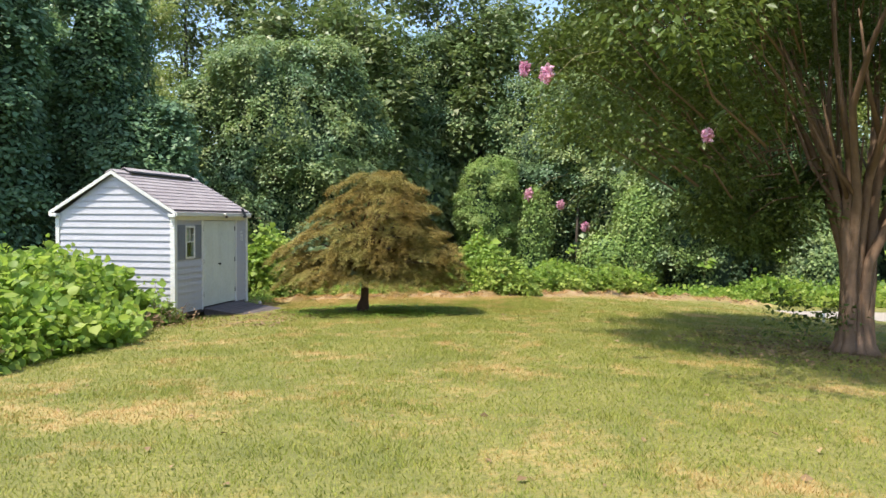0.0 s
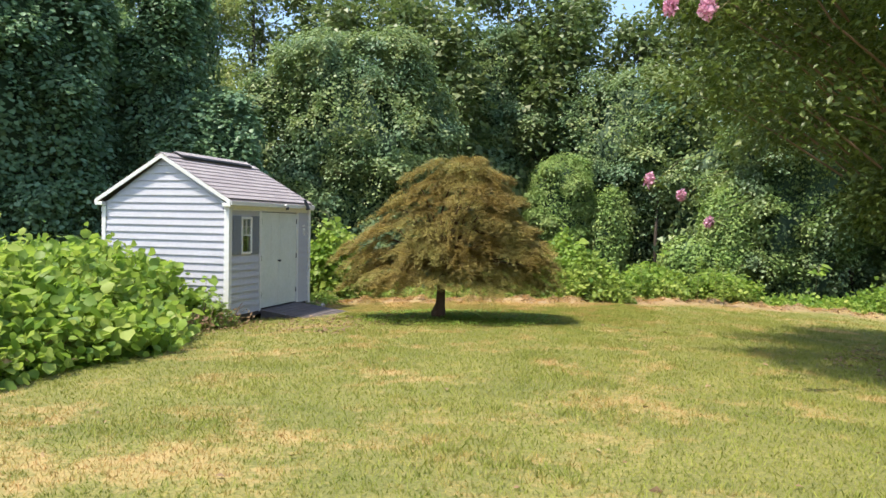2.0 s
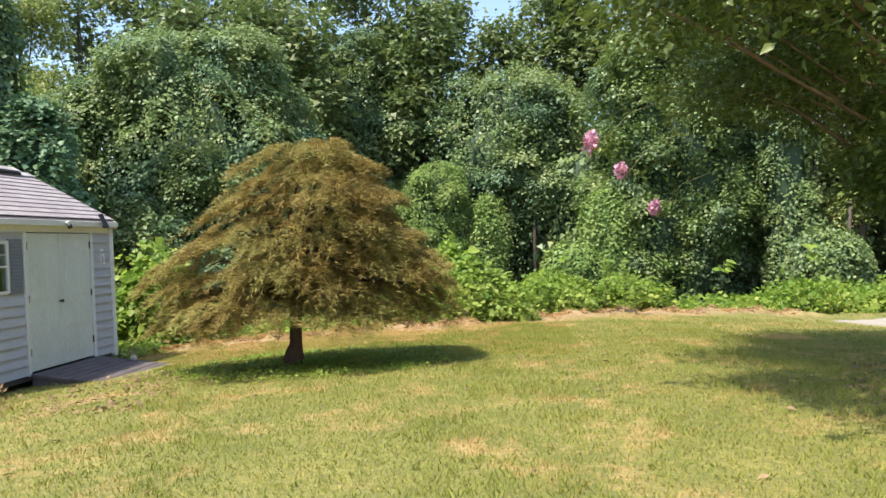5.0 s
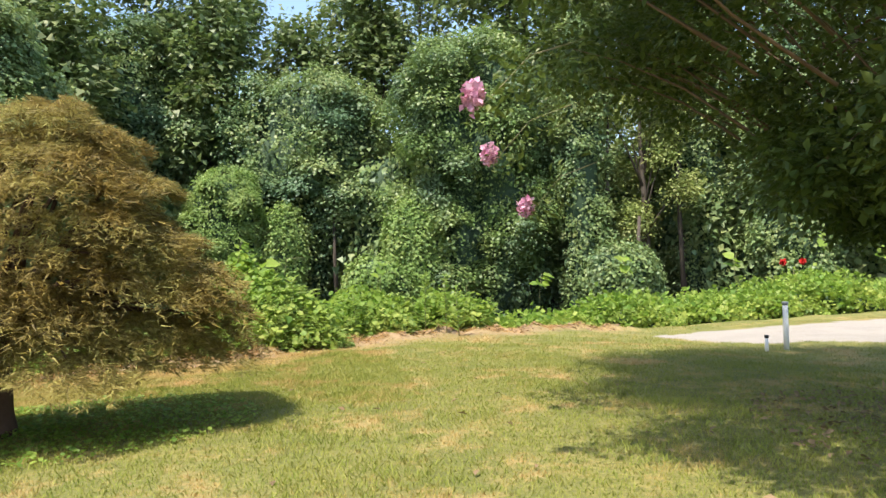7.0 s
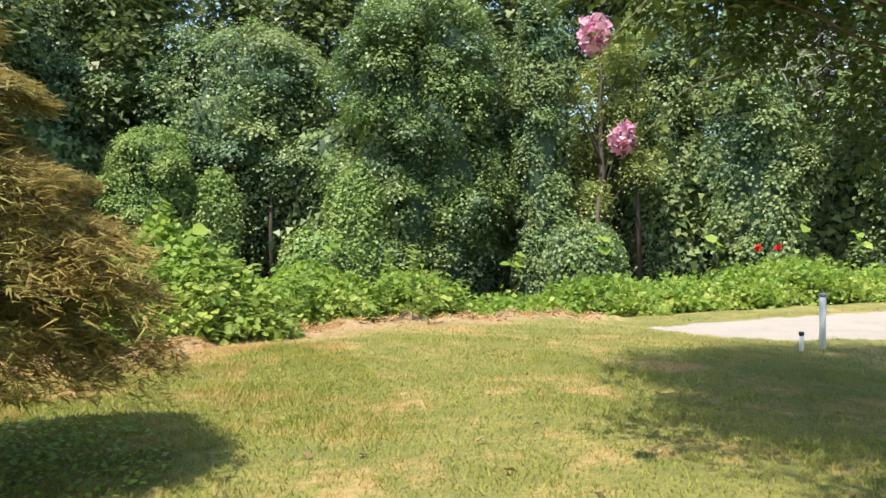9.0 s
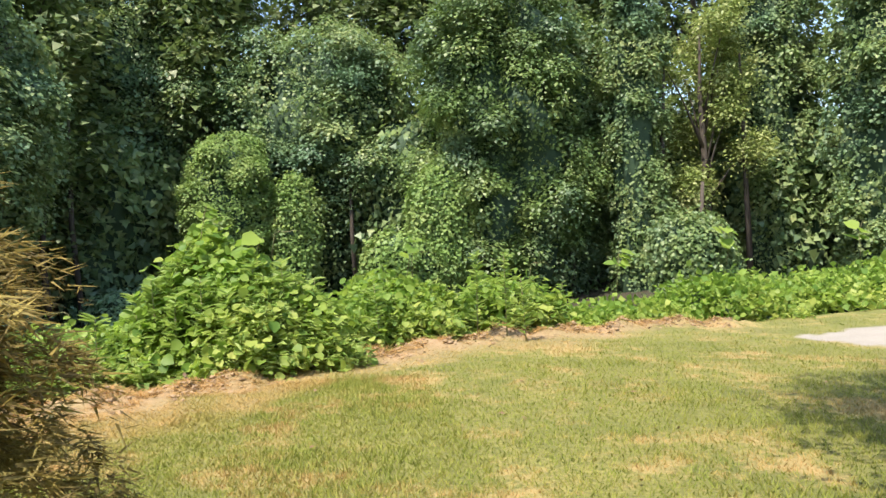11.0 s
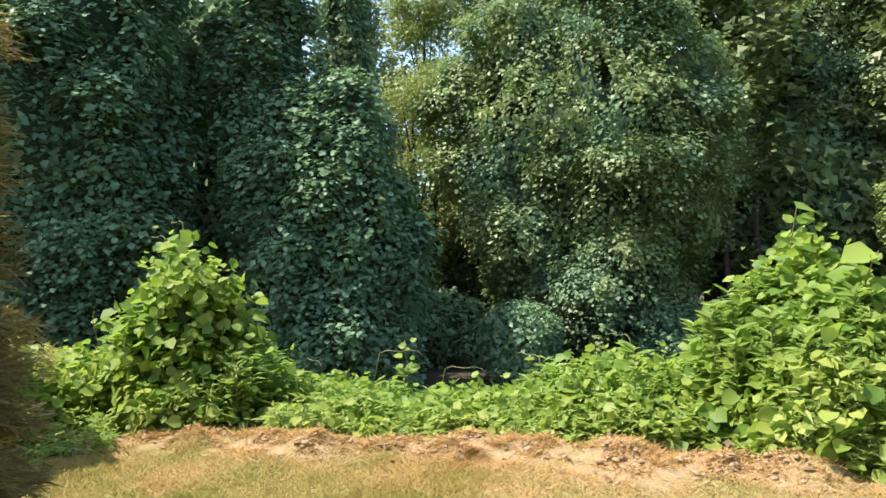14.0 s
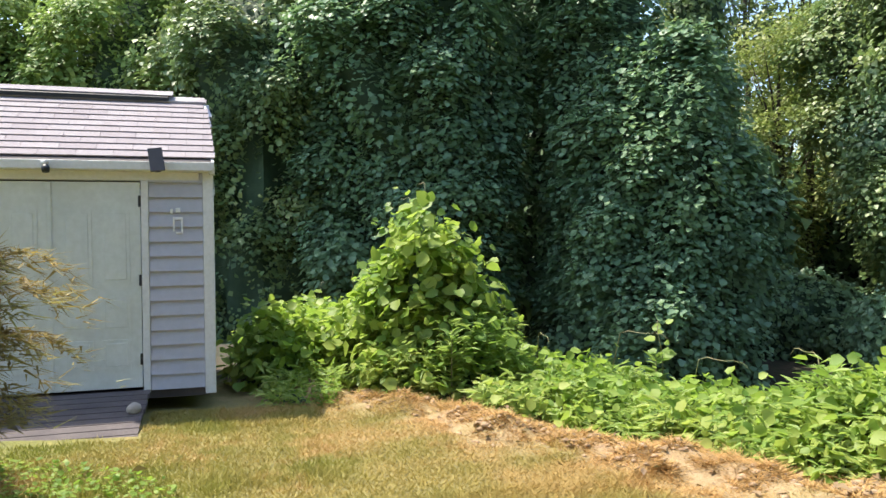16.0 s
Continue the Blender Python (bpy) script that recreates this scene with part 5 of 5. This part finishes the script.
# hedge of kudzu in front of the gable
for i, (bx, by, rx_, ry_, bh) in enumerate([(-0.85, -1.2, 0.8, 0.6, 0.75), (-2.3, -1.3, 1.3, 0.9, 1.15), (-1.0, -2.6, 1.3, 1.1, 1.15), (-2.8, -3.0, 1.8, 1.4, 1.3), (-0.7, -4.4, 1.5, 1.2, 1.15), (-2.6, -5.0, 1.9, 1.5, 1.35), (-0.6, -6.2, 1.6, 1.3, 1.15), (-2.6, -7.3, 2.0, 1.6, 1.3), (0.25, -3.7, 0.8, 0.9, 0.45), (0.35, -5.3, 0.8, 0.9, 0.45), (-5, -2.5, 2, 2, 1.3), (-5, -6, 2.2, 2.4, 1.4)]):
    mound("kudzu_hedge", "waist-high bright green kudzu thicket in front of the shed", bx, by, rx_, ry_, bh, KUDZU, int((2700 if bx > -2.4 else 1000) * rx_ * ry_ ** 0.5), 0.12 if i % 2 else 0.145, shape=6, rough=0.46, seed=40 + i, zb=0.02)
wp = tagged(new("white_post"), "weathered white wooden post with a brown cap beside the drive", "post")
wp.location = (15.78, 5.12, float(ground_z(15.78, 5.12)))
part("shaft", box(-0.075, 0.075, -0.075, 0.075, -0.1, 2.35, bevel=0.008), WHITE, wp)
part("cap", box(-0.13, 0.13, -0.13, 0.13, 2.35, 2.50, bevel=0.01), BARK, wp, "brown wooden cap")
mound("corner_weeds", "low green and brown weeds at the corner of the shed", -0.05, -0.55, 0.4, 0.35, 0.28, KUDZU, 500, 0.06, seed=70, fine=500)
for i, (wx, wy, wh) in enumerate([(8.75, 9.3, 1.2), (8.3, 9.2, 1.15), (8.95, 9.0, 0.9), (-0.95, 4.75, 1.35), (-1.05, 4.95, 1.1), (5.6, 7.5, 1.1), (5.2, 7.2, 0.9), (4.6, 7.3, 1.0), (5.9, 7.9, 1.1), (0.85, 7.2, 0.95), (0.6, 5.2, 0.7), (4.4, 7.5, 1.25), (4.9, 7.35, 1.15), (5.4, 7.6, 1.3), (5.8, 7.6, 1.2), (6.1, 8.1, 1.0), (4.1, 7.7, 1.1), (0.1, -0.35, 0.5), (0.25, -0.6, 0.4), (-0.15, -0.5, 0.6), (-0.2, 4.85, 1.2), (0.1, 5.1, 0.9), (-0.6, 4.7, 1.0), (-1.4, 4.7, 0.8), (9.6, 10.9, 1.0), (10.0, 10.7, 0.8), (6.9, 8.7, 0.9), (3.9, 7.0, 0.8)]):
    weed(wx, wy, wh, seed=i, lean=0.05 * math.sin(i * 2.1))
for i, (tx, ty, tz, dx, dy) in enumerate([(0.9, 6.7, 0.35, 0.5, 0.3), (-0.5, 5.3, 1.85, -0.4, 0.0), (9.4, 10.4, 0.6, 0.4, 0.2), (5.6, 8.2, 1.3, 0.4, 0.1), (1.4, 7.2, 0.15, 0.55, 0.2), (2.6, 7.5, 0.3, -0.5, 0.15), (-0.7, 5.2, 1.7, -0.45, -0.05), (0.3, 6.2, 0.3, 0.5, -0.1), (3.4, 7.9, 0.5, -0.4, 0.1), (7.4, 9.8, 0.9, 0.45, 0.1)]):
    tendril(tx, ty, tz, dx, dy, seed=i)


for i, (sx, sy, sz, sh, sl, ss) in enumerate([(0.84, 7.25, -0.1, 0.62, 0.03, 0.11), (0.05, -0.75, 0.35, 0.45, 0.06, 0.17), (0.15, -0.95, 0.2, 0.35, 0.1, 0.12), (-0.35, -1.1, 0.6, 0.42, 0.1, 0.2), (-0.5, 5.2, 1.45, 0.38, 0.04, 0.2),
                                             (4.8, 8.1, 1.2, 0.55, 0.1, 0.18), (5.4, 7.9, 0.9, 0.45, 0.15, 0.2), (-1.5, 4.7, 0.5, 0.5, 0.05, 0.16),
                                             (7.5, 10.0, 0.7, 0.5, 0.05, 0.2), (11.9, 13.0, 0.1, 0.6, 0.1, 0.24), (14.4, 13.2, 0.45, 0.65, -0.1, 0.26), (18.2, 14.2, 0.3, 0.7, 0.1, 0.28), (21.6, 14.9, 0.7, 0.7, 0.1, 0.28), (24.3, 15.6, 0.35, 0.7, -0.1, 0.3)]):
    shoot(sx, sy, sz, sh, sl, ss, seed=i)


def litter():
    n = 2600
    a, d = rng.uniform(0, 2 * np.pi, n), 2.6 * rng.uniform(0, 1, n) ** 0.8
    x, y = 11.9 + d * np.cos(a), -1.1 + d * np.sin(a)
    m = 500
    x2, y2 = rng.uniform(0.2, 2.8, m), rng.uniform(-1.5, 1.4, m)
    k = 900
    x3 = rng.uniform(-0.8, 13.0, k)
    y3 = lip(x3) + rng.normal(-0.1, 0.3, k)
    q = 160
    x4, y4 = rng.uniform(2, 11, q), rng.uniform(-11, 6, q)
    x, y = np.concatenate([x, x2, x3, x4]), np.concatenate([y, y2, y3, y4])
    P = np.stack([x, y, ground_z(x, y) + 0.02], 1)
    ob = leaves("fallen_leaves", P, np.tile([0, 0, 1.0], (len(P), 1)), 0.07, DRY, None, rng.normal(0, 1, P.shape) * [1, 1, 0.2], wide=0.55, jitter=0.35)
    tagged(ob, "scattered dry brown leaves", "leaves", kind="stuff")


def clods():
    """Crumbled clods of cut straw and pale soil along the broken edge of the bank."""
    b = bmesh.new()
    bmesh.ops.create_icosphere(b, subdivisions=1, radius=1.0)
    V = np.array([v.co[:] for v in b.verts])
    F = np.array([[v.index for v in f.verts] for f in b.faces])
    b.free()
    n = 7000
    x = rng.uniform(-0.6, 13.2, n)
    y = lip(x) + rng.normal(-0.12, 0.24, n)
    keep = wob(x * 6, y * 6, 0 * x, 31) + rng.uniform(-0.6, 0.6, n) > -0.1
    x, y = x[keep], y[keep]
    n = len(x)
    sz = 0.007 + 0.024 * rng.uniform(0, 1, n) ** 3
    a = rng.uniform(0, 2 * np.pi, n)
    W = V[None] * sz[:, None, None] * (1 + 0.6 * rng.uniform(-1, 1, (n, len(V), 3)))
    W[:, :, 2] *= 0.6
    c, q = np.cos(a)[:, None], np.sin(a)[:, None]
    W = np.stack([1.3 * W[:, :, 0] * c - W[:, :, 1] * q, 1.3 * W[:, :, 0] * q + W[:, :, 1] * c, W[:, :, 2]], -1)
    W += np.stack([x, y, ground_z(x, y) + sz * 0.15], 1)[:, None, :]
    F = (F[None] + np.arange(n)[:, None, None] * len(V)).reshape(-1, 3)
    tagged(mesh_arrays("straw_clods", W.reshape(-1, 3), F, CLOD), "crumbled pale clods of soil and cut straw along the bank", "clods", kind="stuff")


def dry_stems():
    """Bare brown stems at the foot of the kudzu and by the shed's corner."""
    rs = np.random.default_rng(31)
    bm = bmesh.new()
    for k in range(420):
        if k % 4:
            y = -rs.uniform(2.2, 7.2)
            x = 0.42 + np.clip(-y - 2.5, 0, 9) * 0.12 + rs.normal(0, 0.14)
        else:
            x, y = rs.uniform(-0.3, 0.55), rs.uniform(-1.9, -0.2)
        h, a = rs.uniform(0.12, 0.42), rs.uniform(0, 2 * math.pi)
        z = float(ground_z(x, y))
        dx, dy = math.cos(a) * h * 0.7, math.sin(a) * h * 0.7
        tube([(x, y, z - 0.02), (x + dx * 0.4, y + dy * 0.4, z + h * 0.7), (x + dx, y + dy, z + h)], [0.005, 0.004, 0.002], 4, bm)
    tagged(part("dry_stems", bm, DRY), "thin dry brown stems at the foot of the kudzu thicket", "stems", kind="stuff")
    n = 700
    y = -rng.uniform(0.2, 7.2, n)
    x = 0.35 + np.clip(-y - 2.5, 0, 9) * 0.12 + rng.normal(0, 0.2, n)
    P = np.stack([x, y, ground_z(x, y) + rng.uniform(0.02, 0.3, n)], 1)
    tagged(leaves("withered_leaves", P, unit(rng.normal(0, 1, P.shape)), 0.09, DRY, None, rng.normal(0, 1, P.shape), wide=0.5, jitter=0.4), "withered tan leaves caught in the kudzu's foot", "leaves", kind="stuff")


def clover():
    n = 5200
    a, d = rng.uniform(0, 2 * np.pi, n), rng.uniform(0, 1, n) ** 0.6
    x, y = 3.7 + 1.9 * d * np.cos(a), 1.6 + 1.5 * d * np.sin(a)
    P = np.stack([x, y, ground_z(x, y) + rng.uniform(0.02, 0.06, n)], 1)
    tagged(leaves("ground_ivy", P, np.tile([0, 0, 1.0], (n, 1)), 0.035, KUDZU, None, rng.normal(0, 1, P.shape) * [1, 1, 0.2], wide=0.9, shape=6, jitter=0.35),
           "small green ground ivy under the maple", "ground cover", kind="stuff")


litter()
clods()
clover()
dry_stems()
grass()
